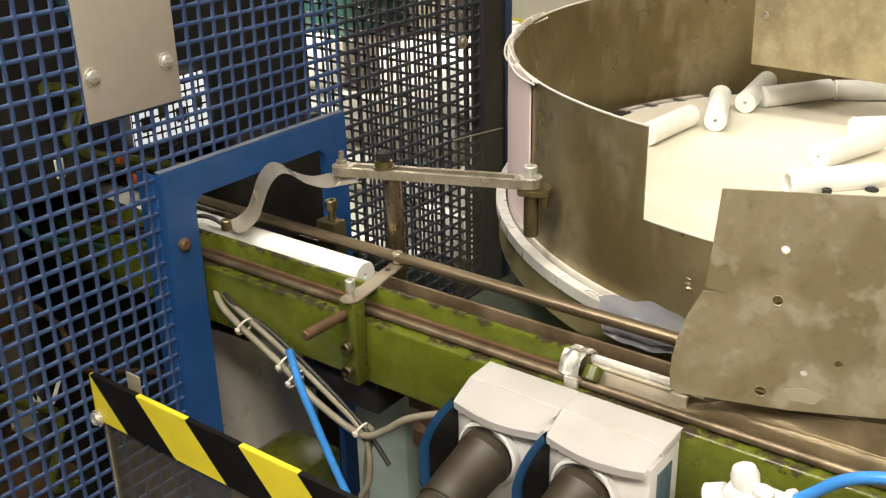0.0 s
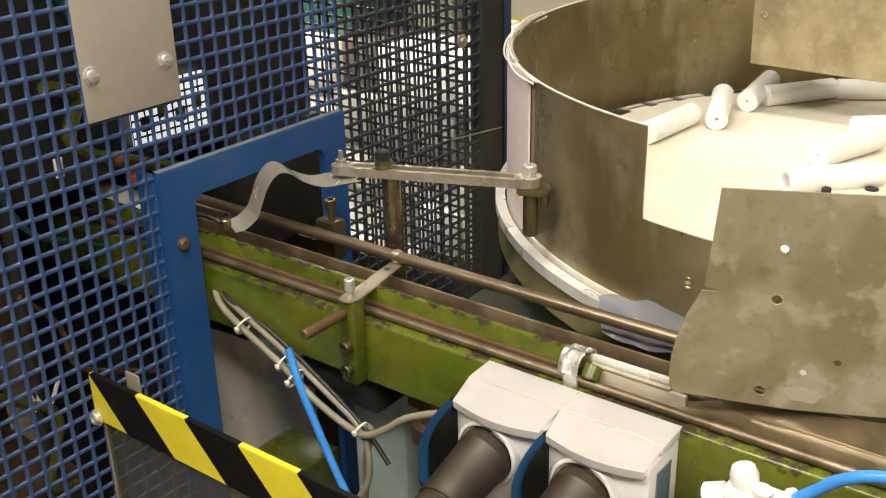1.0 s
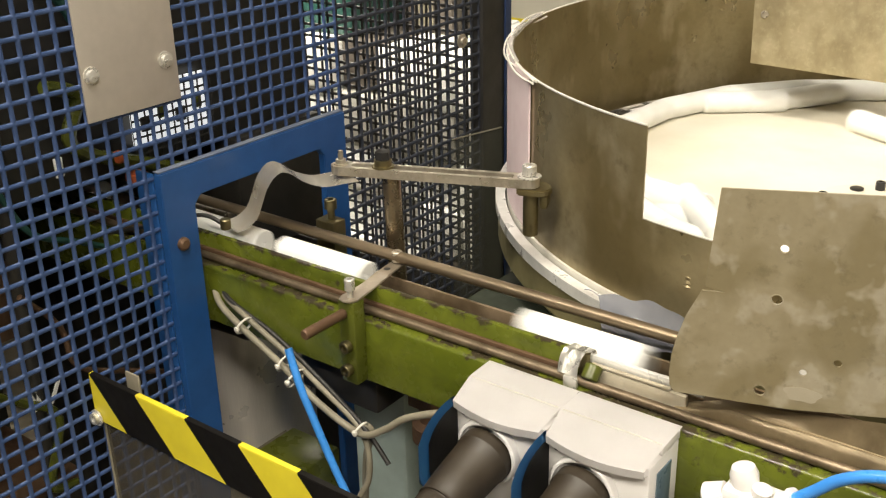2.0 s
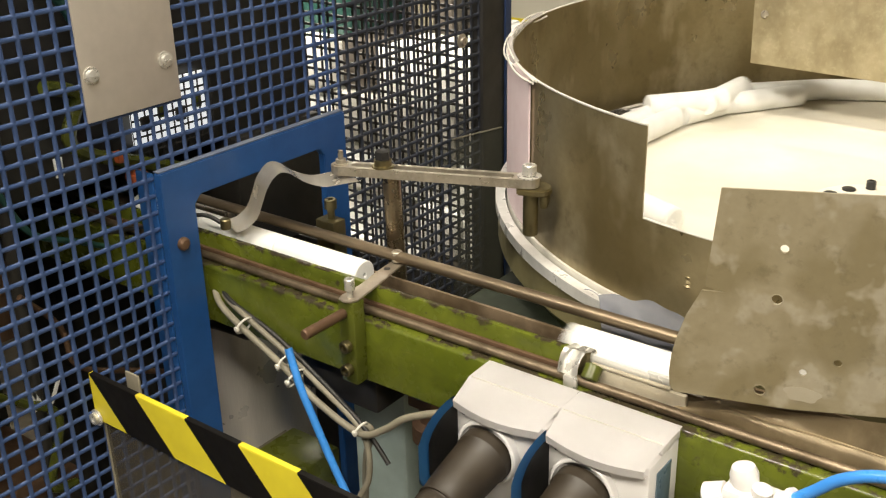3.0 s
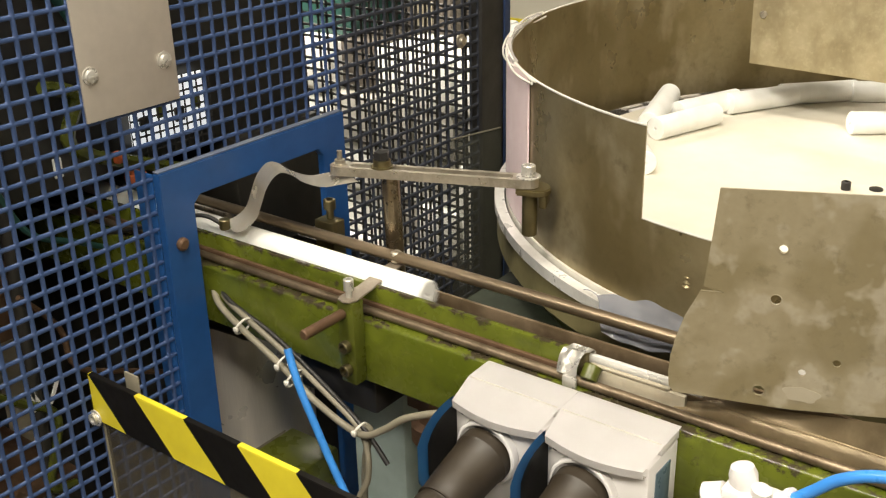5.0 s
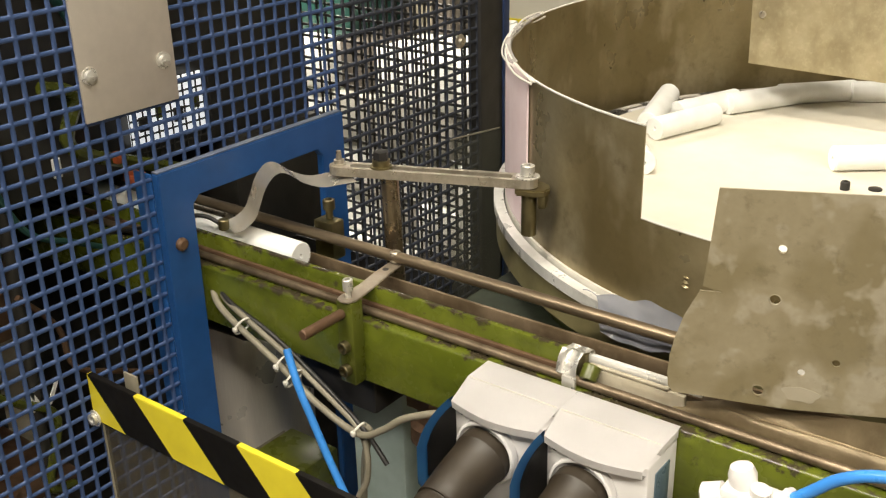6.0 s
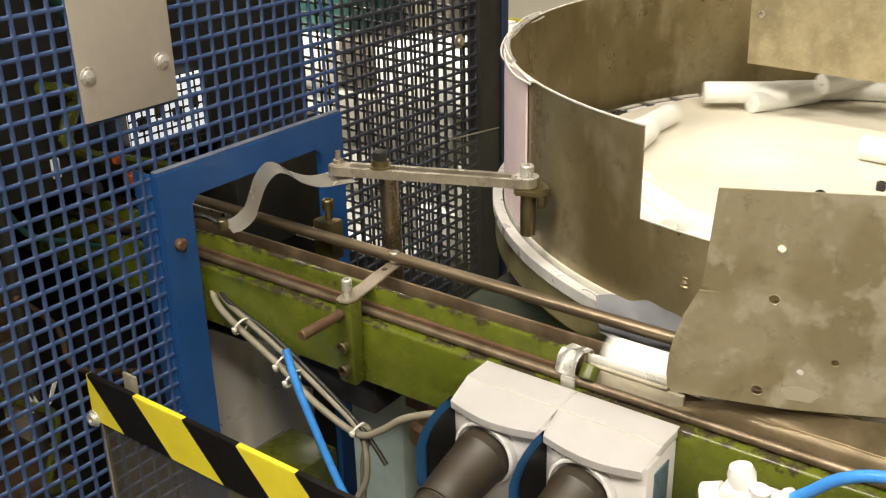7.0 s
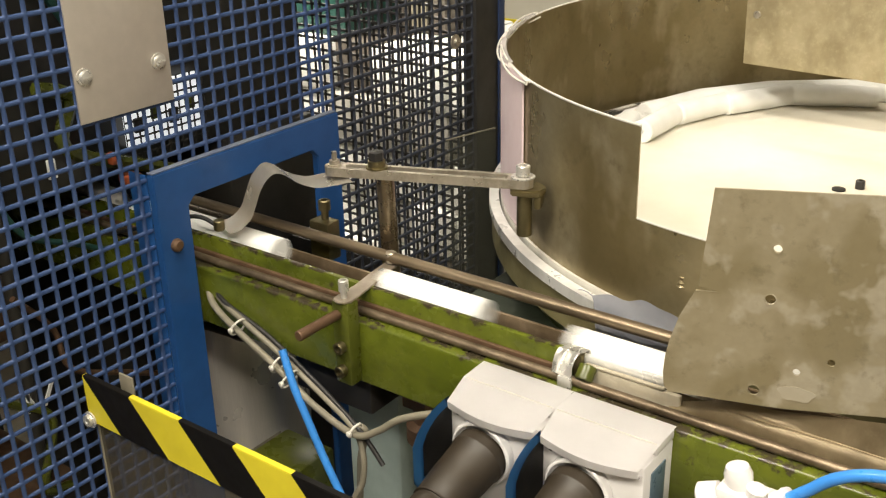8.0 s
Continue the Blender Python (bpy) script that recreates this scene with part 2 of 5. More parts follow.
def part(name, bm, mat, parent, label="", smooth=True):
    """One mesh under a thing or a part. Its coordinates are world metres."""
    base = Vector()
    p = parent
    while p:
        base += p.location
        p = p.parent
    bmesh.ops.translate(bm, verts=bm.verts[:], vec=-base)
    return finish(bm, name, mat, parent, label, smooth)


def solo(name, bm, mat, label, category, group="", kind="", smooth=True):
    return tagged(finish(bm, name, mat, None, "", smooth), label, category, group, kind)


def boxy(lo, hi, bevel=0.0015, bm=None, m=None, seg=2):
    bm2 = bmesh.new()
    bmesh.ops.create_cube(bm2, size=1.0)
    lo, hi = Vector(lo), Vector(hi)
    for v in bm2.verts:
        v.co = Vector([a + (b - a) * (c + 0.5) for a, b, c in zip(lo, hi, v.co)])
    if bevel:
        bmesh.ops.bevel(bm2, geom=bm2.edges[:], offset=bevel, segments=seg, affect="EDGES", profile=0.5)
    if m is not None:
        bm2.transform(m)
    return join(bm, bm2)


def join(bm, bm2):
    if bm is None:
        return bm2
    me = bpy.data.meshes.new("tmp")
    bm2.to_mesh(me)
    bm2.free()
    bm.from_mesh(me)
    bpy.data.meshes.remove(me)
    return bm


def frame_of(d):
    d = Vector(d).normalized()
    u = d.cross(Vector((0, 0, 1)))
    if u.length < 1e-4:
        u = Vector((1, 0, 0))
    u.normalize()
    return u, d.cross(u).normalized(), d


def lathe(a, b, profile, n=28, bm=None):
    """A turned body on the axis a to b; profile rows are (metres along the axis, radius)."""
    a, b = Vector(a), Vector(b)
    u, w, d = frame_of(b - a)
    bm = bm or bmesh.new()
    rings = []
    for h, r in profile:
        if r < 1e-6:
            rings.append([bm.verts.new(a + d * h)])
        else:
            rings.append([bm.verts.new(a + d * h + (u * math.cos(t) + w * math.sin(t)) * r) for t in [2 * math.pi * i / n for i in range(n)]])
    for p, q in zip(rings, rings[1:]):
        for i in range(n):
            j = (i + 1) % n
            if len(p) == 1 and len(q) == 1:
                continue
            if len(p) == 1:
                bm.faces.new((p[0], q[j], q[i]))
            elif len(q) == 1:
                bm.faces.new((p[i], p[j], q[0]))
            else:
                bm.faces.new((p[i], p[j], q[j], q[i]))
    return bm


def rod(a, b, r, bevel=0.001, n=20, bm=None):
    L = (Vector(b) - Vector(a)).length
    return lathe(a, b, [(0, 0), (0, r - bevel), (bevel, r), (L - bevel, r), (L, r - bevel), (L, 0)], n, bm)


def smooth_path(pts, steps=10):
    pts = [Vector(p) for p in pts]
    out = []
    ext = [2 * pts[0] - pts[1]] + pts + [2 * pts[-1] - pts[-2]]
    for i in range(1, len(ext) - 2):
        p0, p1, p2, p3 = ext[i - 1:i + 3]
        for s in range(steps):
            t = s / steps
            out.append(0.5 * (2 * p1 + (p2 - p0) * t + (2 * p0 - 5 * p1 + 4 * p2 - p3) * t * t + (3 * p1 - p0 - 3 * p2 + p3) * t ** 3))
    out.append(pts[-1])
    return out


def hose(pts, r, n=12, steps=8, bm=None):
    path = smooth_path(pts, steps)
    bm = bm or bmesh.new()
    rings = []
    u = None
    for i, p in enumerate(path):
        d = (path[min(i + 1, len(path) - 1)] - path[max(i - 1, 0)]).normalized()
        if u is None:
            u = frame_of(d)[0]
        u = (u - d * u.dot(d)).normalized()
        w = d.cross(u)
        rings.append([bm.verts.new(p + (u * math.cos(t) + w * math.sin(t)) * r) for t in [2 * math.pi * k / n for k in range(n)]])
    for p, q in zip(rings, rings[1:]):
        for i in range(n):
            bm.faces.new((p[i], p[(i + 1) % n], q[(i + 1) % n], q[i]))
    bm.faces.new(rings[0])
    bm.faces.new(rings[-1])
    return bm


def sheet(grid, thick, bm=None):
    """A thickened sheet from a grid of points (rows of equal length)."""
    bm2 = bmesh.new()
    vs = [[bm2.verts.new(p) for p in row] for row in grid]
    for r0, r1 in zip(vs, vs[1:]):
        for i in range(len(r0) - 1):
            bm2.faces.new((r0[i], r0[i + 1], r1[i + 1], r1[i]))
    bmesh.ops.solidify(bm2, geom=bm2.faces[:], thickness=thick)
    return join(bm, bm2)


def slab(outline, vec, bevel=0.0, bm=None):
    """A flat outline (3D points) pushed along vec."""
    bm2 = bmesh.new()
    f = bm2.faces.new([bm2.verts.new(p) for p in outline])
    r = bmesh.ops.extrude_face_region(bm2, geom=[f])
    bmesh.ops.translate(bm2, verts=[v for v in r["geom"] if isinstance(v, bmesh.types.BMVert)], vec=vec)
    if bevel:
        bmesh.ops.bevel(bm2, geom=bm2.edges[:], offset=bevel, segments=2, affect="EDGES")
    return join(bm, bm2)


def socket_screw(name, at, d, r, h, shank, parent, mat=None, washer=True):
    """A cylinder-head screw with a hexagon hole, its head's foot at `at`, standing along d."""
    a = Vector(at)
    d = Vector(d).normalized()
    bm = lathe(a, a + d * h, [(-0.0, 0), (0, r), (h - 0.0008, r), (h, r - 0.0008), (h, r * 0.55), (h * 0.45, r * 0.5), (h * 0.45, 0)], 24)
    if shank:
        lathe(a - d * shank, a, [(0, 0), (0, r * 0.6), (shank, r * 0.6), (shank, 0)], 16, bm)
    if washer:
        s = max(shank, 0.0)
        lathe(a - d * s, a, [(0, 0), (0, r * 1.7), (0.0016, r * 1.7), (0.0016, r * 0.6)], 24, bm)
    return part(name, bm, mat or ZINC, parent)

# ---- the hall ----
solo("floor", boxy((-7, -6, -0.1), (7, 8, 0.0), 0), FLOORM, "worn dark concrete factory floor", "floor", kind="structure", smooth=False)
solo("ceiling", boxy((-7, -6, 4.2), (7, 8, 4.3), 0), WALLM, "pale factory ceiling with strip lights", "ceiling", kind="structure", smooth=False)
solo("wall_south", boxy((-7, -6.1, 0), (7, -6, 4.2), 0), WALLM, "pale plain factory wall", "wall", kind="structure", smooth=False)
solo("wall_east", boxy((7, -6, 0), (7.1, 8, 4.2), 0), WALLM, "pale plain factory wall", "wall", kind="structure", smooth=False)
solo("wall_west", boxy((-7.1, -6, 0), (-7, 8, 4.2), 0), WALLM, "pale plain factory wall", "wall", kind="structure", smooth=False)


solo("wall_north", boxy((-7, 5.0, 0), (7, 5.15, 4.2), 0), WALLM, "pale factory wall", "wall", kind="structure", smooth=False)
solo("trim", boxy((-7, 4.985, 0.0), (7, 4.998, 0.07), 0), YELLOW, "yellow painted safety stripe along the wall", "stripe", kind="structure", smooth=False)


def white_stack():
    """White cartons added behind the guard as a stand-in for its bright background."""
    t = thing("carton_stack", "stack of white cartons added as bright background behind the guard", "cartons", (-1.0, 1.5, 0))
    rng = random.Random(11)
    for k in range(6):
        for i in range(9):
            x, z = -1.84 + 0.134 * i, 0.02 + 0.132 * k
            d = rng.uniform(0.0, 0.05)
            mat = rng.choice((TUBEWHITE,) * 8 + (GREYCARD, DARKCARD, TANCARD, GREYCARD))
            part("carton", boxy((x, 1.22 + d, z), (x + 0.128, 1.70 + d, z + 0.130), 0.008), mat, t)
    part("pallet", boxy((-1.85, 1.2, 0), (-0.62, 1.8, 0.018), 0.003), RUST, t)
    t = thing("teal_crate", "dark teal plastic crate on the cartons", "crate", (-1.2, 1.4, 0.81))
    part("body", boxy((-1.45, 1.3, 0.812), (-1.15, 1.6, 1.0), 0.01), DARKTEAL, t)
    part("rim", boxy((-1.465, 1.285, 1.0), (-1.135, 1.615, 1.02), 0.005), DARKTEAL, t)
    t = thing("brown_box", "dark brown cardboard box on the cartons", "box", (-0.8, 1.45, 0.81))
    part("body", boxy((-1.10, 1.45, 0.812), (-0.94, 1.7, 1.05), 0.004), DARKCARD, t)
    part("tape", boxy((-1.05, 1.4485, 0.82), (-1.0, 1.4495, 1.04), 0), CABLE, t)


white_stack()


def ceiling_light(x, y, z):
    t = thing("ceiling_light", "unseen long white strip light hanging from the ceiling", "lamp", (x, y, z), "hall strip lights")
    part("housing", boxy((x - 0.75, y - 0.16, z), (x + 0.75, y + 0.16, z + 0.05), 0.008), WHITE, t)
    part("diffuser", boxy((x - 0.72, y - 0.13, z - 0.03), (x + 0.72, y + 0.13, z - 0.002), 0.01), TUBEGLOW, t)
    for s in (-0.5, 0.5):
        part("hanger", rod((x + s, y, z + 0.05), (x + s, y, 4.2), 0.005), STEEL, t)


# Every added light gets a fixture, the low fill light too.
for lx, ly, lz, watts in LAMPS:
    ceiling_light(lx, ly, lz)

# ---- the machine guard ----
XP = -0.235


def perforated(name, origin, u, v, n, nu, nv, keep, parent, mat, pitch=0.02, hole=0.0150, thick=0.0026):
    """A painted steel sheet punched with square holes whose edges are rounded over; keep(i, j) tells which cells exist."""
    o, u, v, n = Vector(origin), Vector(u), Vector(v), Vector(n)
    m = (pitch - hole) / 2

    def eight(inset, cut):
        lo, hi = inset, pitch - inset
        return [(lo + cut, lo), (hi - cut, lo), (hi, lo + cut), (hi, hi - cut), (hi - cut, hi), (lo + cut, hi), (lo, hi - cut), (lo, lo + cut)]
    square = [(0, 0), (pitch, 0), (pitch, pitch), (0, pitch)]
    wide, tight = eight(m * 0.5, hole * 0.07), eight(m, hole * 0.05)
    layers = [(square, 0.0), (wide, 0.0002), (tight, thick * 0.55), (tight, thick), (square, thick)]
    cell = [(a, b, d) for ring, d in layers for a, b in ring]
    W, T, R, B = 4, 12, 20, 28
    quads = []
    for k in range(4):
        q = (k + 1) % 4
        quads += [(k, q, W + 2 * k + 1, W + 2 * k), (q, W + (2 * k + 2) % 8, W + 2 * k + 1), (B + q, B + k, R + 2 * k, R + 2 * k + 1), (B + q, R + 2 * k + 1, R + (2 * k + 2) % 8)]
    for k in range(8):
        q = (k + 1) % 8
        quads += [(W + k, W + q, T + q, T + k), (T + k, T + q, R + q, R + k)]
    verts, faces = [], []
    base = parent.location
    for i in range(nu):
        for j in range(nv):
            if keep(i, j):
                k = len(verts)
                verts += [o + u * (i * pitch + a) + v * (j * pitch + b) + n * d - base for a, b, d in cell]
                faces += [tuple(k + x for x in f) for f in quads]
    me = bpy.data.meshes.new(name)
    me.from_pydata(verts, [], faces)
    bm = bmesh.new()
    bm.from_mesh(me)
    bmesh.ops.remove_doubles(bm, verts=bm.verts[:], dist=1e-5)
    bmesh.ops.recalc_face_normals(bm, faces=bm.faces[:])
    bm.to_mesh(me)
    bm.free()
    for p in me.polygons:
        p.use_smooth = True
    me.set_sharp_from_angle(angle=radians(62))
    me.materials.append(mat)
    ob = new(name, me)
    ob.parent = parent
    return ob


def guard():
    g = thing("machine_guard", "blue painted perforated steel machine guard around the conveyor's end", "machine guard", (XP, 0.0, 0.0))
    y0, z0 = -0.905, 0.137
    perforated("front_sheet", (XP, y0, z0), (0, 1, 0), (0, 0, 1), (-1, 0, 0), 58, 75,
               lambda i, j: not (-0.03 < y0 + 0.02 * i + 0.01 < 0.25 and z0 + 0.02 * j < 0.985), g, BLUE_PERF)
    # Right part of the front sheet, coloured dark because it stands against the light.
    perforated("backlit_sheet", (XP, y0 + 58 * 0.02, z0), (0, 1, 0), (0, 0, 1), (-1, 0, 0), 16, 75, lambda i, j: True, g, BACKLITPERF)
    part("kick_plate", boxy((XP - 1.24, 0.598, 0.03), (XP - 0.03, 0.602, 0.60), 0.001), DARKBLUE, g)
    # Near-black colour gives the sheet its backlit look.
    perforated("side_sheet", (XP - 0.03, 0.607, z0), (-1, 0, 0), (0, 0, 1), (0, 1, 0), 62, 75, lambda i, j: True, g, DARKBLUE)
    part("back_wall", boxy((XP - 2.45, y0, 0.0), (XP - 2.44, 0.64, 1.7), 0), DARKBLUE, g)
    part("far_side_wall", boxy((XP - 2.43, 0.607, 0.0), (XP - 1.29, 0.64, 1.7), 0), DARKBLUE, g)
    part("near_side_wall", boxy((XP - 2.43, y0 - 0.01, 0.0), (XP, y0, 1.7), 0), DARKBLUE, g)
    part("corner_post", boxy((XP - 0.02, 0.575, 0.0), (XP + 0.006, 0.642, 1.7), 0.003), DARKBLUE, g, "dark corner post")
    part("post_flange", boxy((XP + 0.0065, 0.632, 0.0), (XP + 0.010, 0.648, 1.7), 0.001), NAVY, g, "navy blue post flange")
    part("rail", boxy((XP - 0.04, y0, 0.02), (XP, 0.575, 0.135), 0.003), BLUE, g)
    part("top_rail", boxy((XP - 0.04, y0, 1.638), (XP, 0.575, 1.7), 0.003), BLUE, g)
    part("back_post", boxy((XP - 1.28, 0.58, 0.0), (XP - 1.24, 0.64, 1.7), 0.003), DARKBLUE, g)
    # portal round the conveyor's mouth
    x0, x1 = XP + 0.001, XP + 0.012
    o = [(-0.056, 0.30), (-0.056, 1.0045), (0.248, 1.0045), (0.248, 0.30), (0.205, 0.30), (0.205, 0.956), (0.196, 0.966), (-0.001, 0.966), (-0.011, 0.956), (-0.011, 0.30)]
    part("portal_frame", slab([(x0, a, b) for a, b in o], (x1 - x0, 0, 0), 0.0012), BLUE, g, "bright blue portal frame", smooth=False)
    part("portal_lip", boxy((XP + 0.0005, -0.055, 1.0048), (x1 - 0.002, 0.247, 1.0065), 0.0004), DUST, g, "dusty ledge")
    part("leg_return", boxy((XP - 0.03, -0.0565, 0.30), (XP - 0.001, -0.0535, 1.003), 0.0008), BLUE, g)
    for y, z in ((-0.036, 0.916),):
        bm = lathe((x1, y, z), (x1 + 0.01, y, z), [(0, 0), (0, 0.008), (0.004, 0.0075), (0.006, 0.005), (0.006, 0)], 20)
        part("bolt", bm, RUST, g)
    bm = lathe((XP, 0.527, 1.045), (XP + 0.01, 0.527, 1.045), [(0, 0), (0, 0.011), (0.002, 0.011), (0.003, 0.007), (0.007, 0.006), (0.008, 0)], 20)
    part("bolt", bm, STEEL, g)


guard()


def cover_plate():
    t = thing("cover_plate", "plain grey sheet metal plate screwed onto the guard", "metal plate", (XP + 0.002, -0.066, 1.08))
    part("sheet", boxy((XP + 0.001, -0.127, 1.079), (XP + 0.004, -0.006, 1.30), 0.0008), GREYPLATE, t)
    for y, z in ((-0.116, 1.127), (-0.022, 1.125)):
        a = Vector((XP + 0.004, y, z))
        bm = lathe(a, a + Vector((1, 0, 0)), [(0, 0), (0, 0.0092), (0.002, 0.0092), (0.002, 0.0072), (0.005, 0.0062), (0.0065, 0.003), (0.0065, 0)], 20)
        boxy(a + Vector((0.0052, -0.0045, -0.0007)), a + Vector((0.0072, 0.0045, 0.0007)), 0, bm)
        part("screw", bm, ZINC, t, "bright cross-head screw")


cover_plate()


def machine_inside():
    """Dark bulk added inside the guard to darken the view through the holes."""
    t = thing("packing_machine", "dark machine bulk added inside the guard", "machine", (-0.85, -0.3, 0))
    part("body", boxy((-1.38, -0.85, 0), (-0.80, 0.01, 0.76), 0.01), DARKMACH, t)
    # upper_body and inner_housing are added dark masses, widened to fill the opening's background.
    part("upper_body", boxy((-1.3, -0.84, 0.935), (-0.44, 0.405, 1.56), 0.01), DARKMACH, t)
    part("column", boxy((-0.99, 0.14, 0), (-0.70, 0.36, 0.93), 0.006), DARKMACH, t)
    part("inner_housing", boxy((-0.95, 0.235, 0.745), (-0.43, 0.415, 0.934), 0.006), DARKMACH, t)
    part("light_rail", boxy((-1.0, 0.098, 0.878), (-0.30, 0.112, 0.893), 0.002), STEEL, t, "pale steel rail")
    # Added glowing slab for the bright background; the keys on it are added too.
    pn = part("panel", boxy((-0.438, 0.068, 0.965), (-0.43, 0.194, 1.045), 0.003), BACKGLOW, t, "glowing stand-in for the bright background behind the guard")
    for k in range(4):
        part("key", boxy((-0.4295, 0.078 + 0.029 * k, 0.985 + 0.012 * (k % 2)), (-0.426, 0.094 + 0.029 * k, 1.005 + 0.012 * (k % 2)), 0.001), GREEN if k % 2 else DARKMACH, pn)
    # Small punched sheet standing in for the guard's far perforated side.
    perforated("far_sheet_grille", (-0.4255, 0.062, 0.945), (0, 1, 0), (0, 0, 1), (-1, 0, 0), 12, 9, lambda i, j: True, t, DARKMACH, 0.0115, 0.0085, 0.001)
    part("valve_block", boxy((-0.42, 0.018, 0.962), (-0.40, 0.034, 0.976), 0.004), ORANGE, t, "orange-red valve block")
    part("valve_block", boxy((-0.42, 0.035, 0.930), (-0.395, 0.058, 0.944), 0.004), ORANGE, t, "orange-red valve block")
    part("tag_plate", boxy((-0.43, -0.055, 0.960), (-0.427, -0.043, 0.985), 0.001), TUBEWHITE, t, "small white sliver")
    part("label_plate", boxy((-0.43, -0.235, 1.005), (-0.427, -0.205, 1.018), 0.001), TEAL, t, "pale tag")
    part("drive_cover", boxy((-0.70, -0.60, 0.76), (-0.46, -0.12, 0.87), 0.008), RUST, t, "brown drive cover")
    part("shelf", boxy((-0.70, -0.66, 0.55), (-0.42, -0.10, 0.565), 0.002), RUST, t)
    # Slanted white slivers put in as painted glints inside the guard.
    for dy, lean in ((0.0, 0.004), (0.013, -0.012), (0.024, 0.016)):
        part("tag", slab([(-0.42, -0.150 + dy, 0.676), (-0.42, -0.1445 + dy, 0.676), (-0.42, -0.1445 + dy + lean, 0.706), (-0.42, -0.150 + dy + lean, 0.706)], (0.002, 0, 0)), TUBEWHITE, t, "small white sliver", smooth=False)
    rng = random.Random(23)
    for k in range(16):
        y, z = rng.uniform(-0.80, 0.02), rng.uniform(0.62, 1.35)
        pts = [(-0.425 + 0.02 * rng.random(), y + 0.05 * i * rng.uniform(0.3, 1.2), z - 0.045 * i + rng.uniform(-0.02, 0.02)) for i in range(5)]
        part("wire", hose(pts, rng.choice((0.004, 0.006, 0.009)), 8, 5), rng.choice((CABLE, RUST, GREEN, OLDBRASS, DARKTEAL)), t)
    for k in range(5):
        y = -0.75 + 0.15 * k
        part("pipe", rod((-0.43, y, 0.2), (-0.43, y + 0.03, 1.2), 0.009 + 0.003 * (k % 2)), (OLDBRASS, DARKMACH, RUST)[k % 3], t)
    d = lathe((-0.42, 0.20, 0.0), (-0.42, 0.20, 0.72), [(0, 0), (0, 0.105), (0.70, 0.105), (0.705, 0.10), (0.705, 0)], 48)
    t2 = thing("motor_drum", "brushed grey steel motor drum under the conveyor", "motor", (-0.42, 0.20, 0))
    cs = part("casing", d, DRUM, t2)
    part("black_hose", hose([(-0.40, 0.085, 0.70), (-0.33, 0.07, 0.735), (-0.27, 0.06, 0.748), (-0.22, 0.05, 0.76), (-0.19, 0.05, 0.80)], 0.006), BLACK, cs, "black hose")


machine_inside()

# ---- the conveyor ----


def conveyor():
    c = thing("conveyor", "olive green painted steel conveyor with worn edges", "conveyor", (0.0, 0.03, 0.0))
    part("beam", boxy((-2.6, 0.0, 0.798), (2.9, 0.0205, 0.8725), 0.003, seg=3), BEAMGREEN, c, "chipped olive green beam")
    part("back_beam", boxy((-2.6, 0.075, 0.798), (2.9, 0.10, 0.868), 0.004), GREEN, c)
    # Black colour stands in for the shade down between the slide strips.
    part("floor_plate", boxy((-2.6, 0.021, 0.845), (2.9, 0.0745, 0.852), 0.001), BLACK, c)
    part("side_rail", boxy((-2.6, 0.0265, 0.8525), (0.262, 0.0335, 0.9005), 0.0012), BEAMGREEN, c, "green side rail with chipped edge")
    # Dark brown strip put in for the shadowed gap between side rail and rod.
    part("shadow_strip", boxy((-2.6, 0.0218, 0.8735), (0.262, 0.0263, 0.8825), 0.0005), RUST, c, "dark brown strip for the shadow gap")
    part("lower_rod", rod((-2.6, 0.0145, 0.8775), (1.4, 0.0145, 0.8775), 0.0046), ROD, c, "browned steel rod")
    # Every other strip is near-black, painting the gaps between the rails dark.
    for y in (0.0395, 0.048, 0.0625, 0.071):
        part("slide_strip", boxy((-2.6, y - 0.0016, 0.853), (2.9, y + 0.0016, {0.0395: 0.884, 0.048: 0.866, 0.0625: 0.8755, 0.071: 0.868}[y]), 0.0006), ROD if y in (0.0395, 0.0625) else DARKMACH, c)
    part("back_strip", boxy((-2.6, 0.078, 0.8685), (2.9, 0.082, 0.886), 0.001), BELT, c)
    part("guide_rod", rod((-2.6, 0.0865, 0.909), (0.40, 0.0865, 0.909), 0.0066), GUIDEM, c, "browned guide rod")
    part("end_plate", boxy((0.2635, 0.025, 0.8525), (0.272, 0.0345, 0.899), 0.001), OLDBRASS, c)
    part("chute_rail", boxy((0.284, 0.024, 0.8525), (0.372, 0.0295, 0.8900), 0.0015), CHUTE, c, "bright steel chute rail")
    part("chute_strip", boxy((0.262, 0.0308, 0.8895), (0.385, 0.0365, 0.8985), 0.0018), RINGM, c, "bright steel strip")
    part("chute_strip", boxy((0.276, 0.0238, 0.8904), (0.356, 0.0284, 0.8935), 0.0015), CHUTE, c, "bright steel strip")
    for x in (-1.9, 0.95, 2.2):
        part("leg", boxy((x, 0.02, 0.0), (x + 0.06, 0.08, 0.797), 0.003), GREEN, c)
    part("gear_box", boxy((-0.105, 0.02, 0.742), (0.012, 0.09, 0.797), 0.004), BLACK, c, "black plastic block")
    d = lathe((0.066, 0.055, 0.66), (0.066, 0.055, 0.8), [(0, 0), (0, 0.02), (0.05, 0.02), (0.055, 0.026), (0.075, 0.026), (0.08, 0.018), (0.137, 0.018)], 24)
    sp = part("spindle", d, RUST, c, "rusty spindle")
    part("nut", lathe((0.066, 0.055, 0.765), (0.066, 0.055, 0.8), [(0, 0.018), (0, 0.031), (0.02, 0.031), (0.02, 0.018)], 6), RUST, sp)


conveyor()


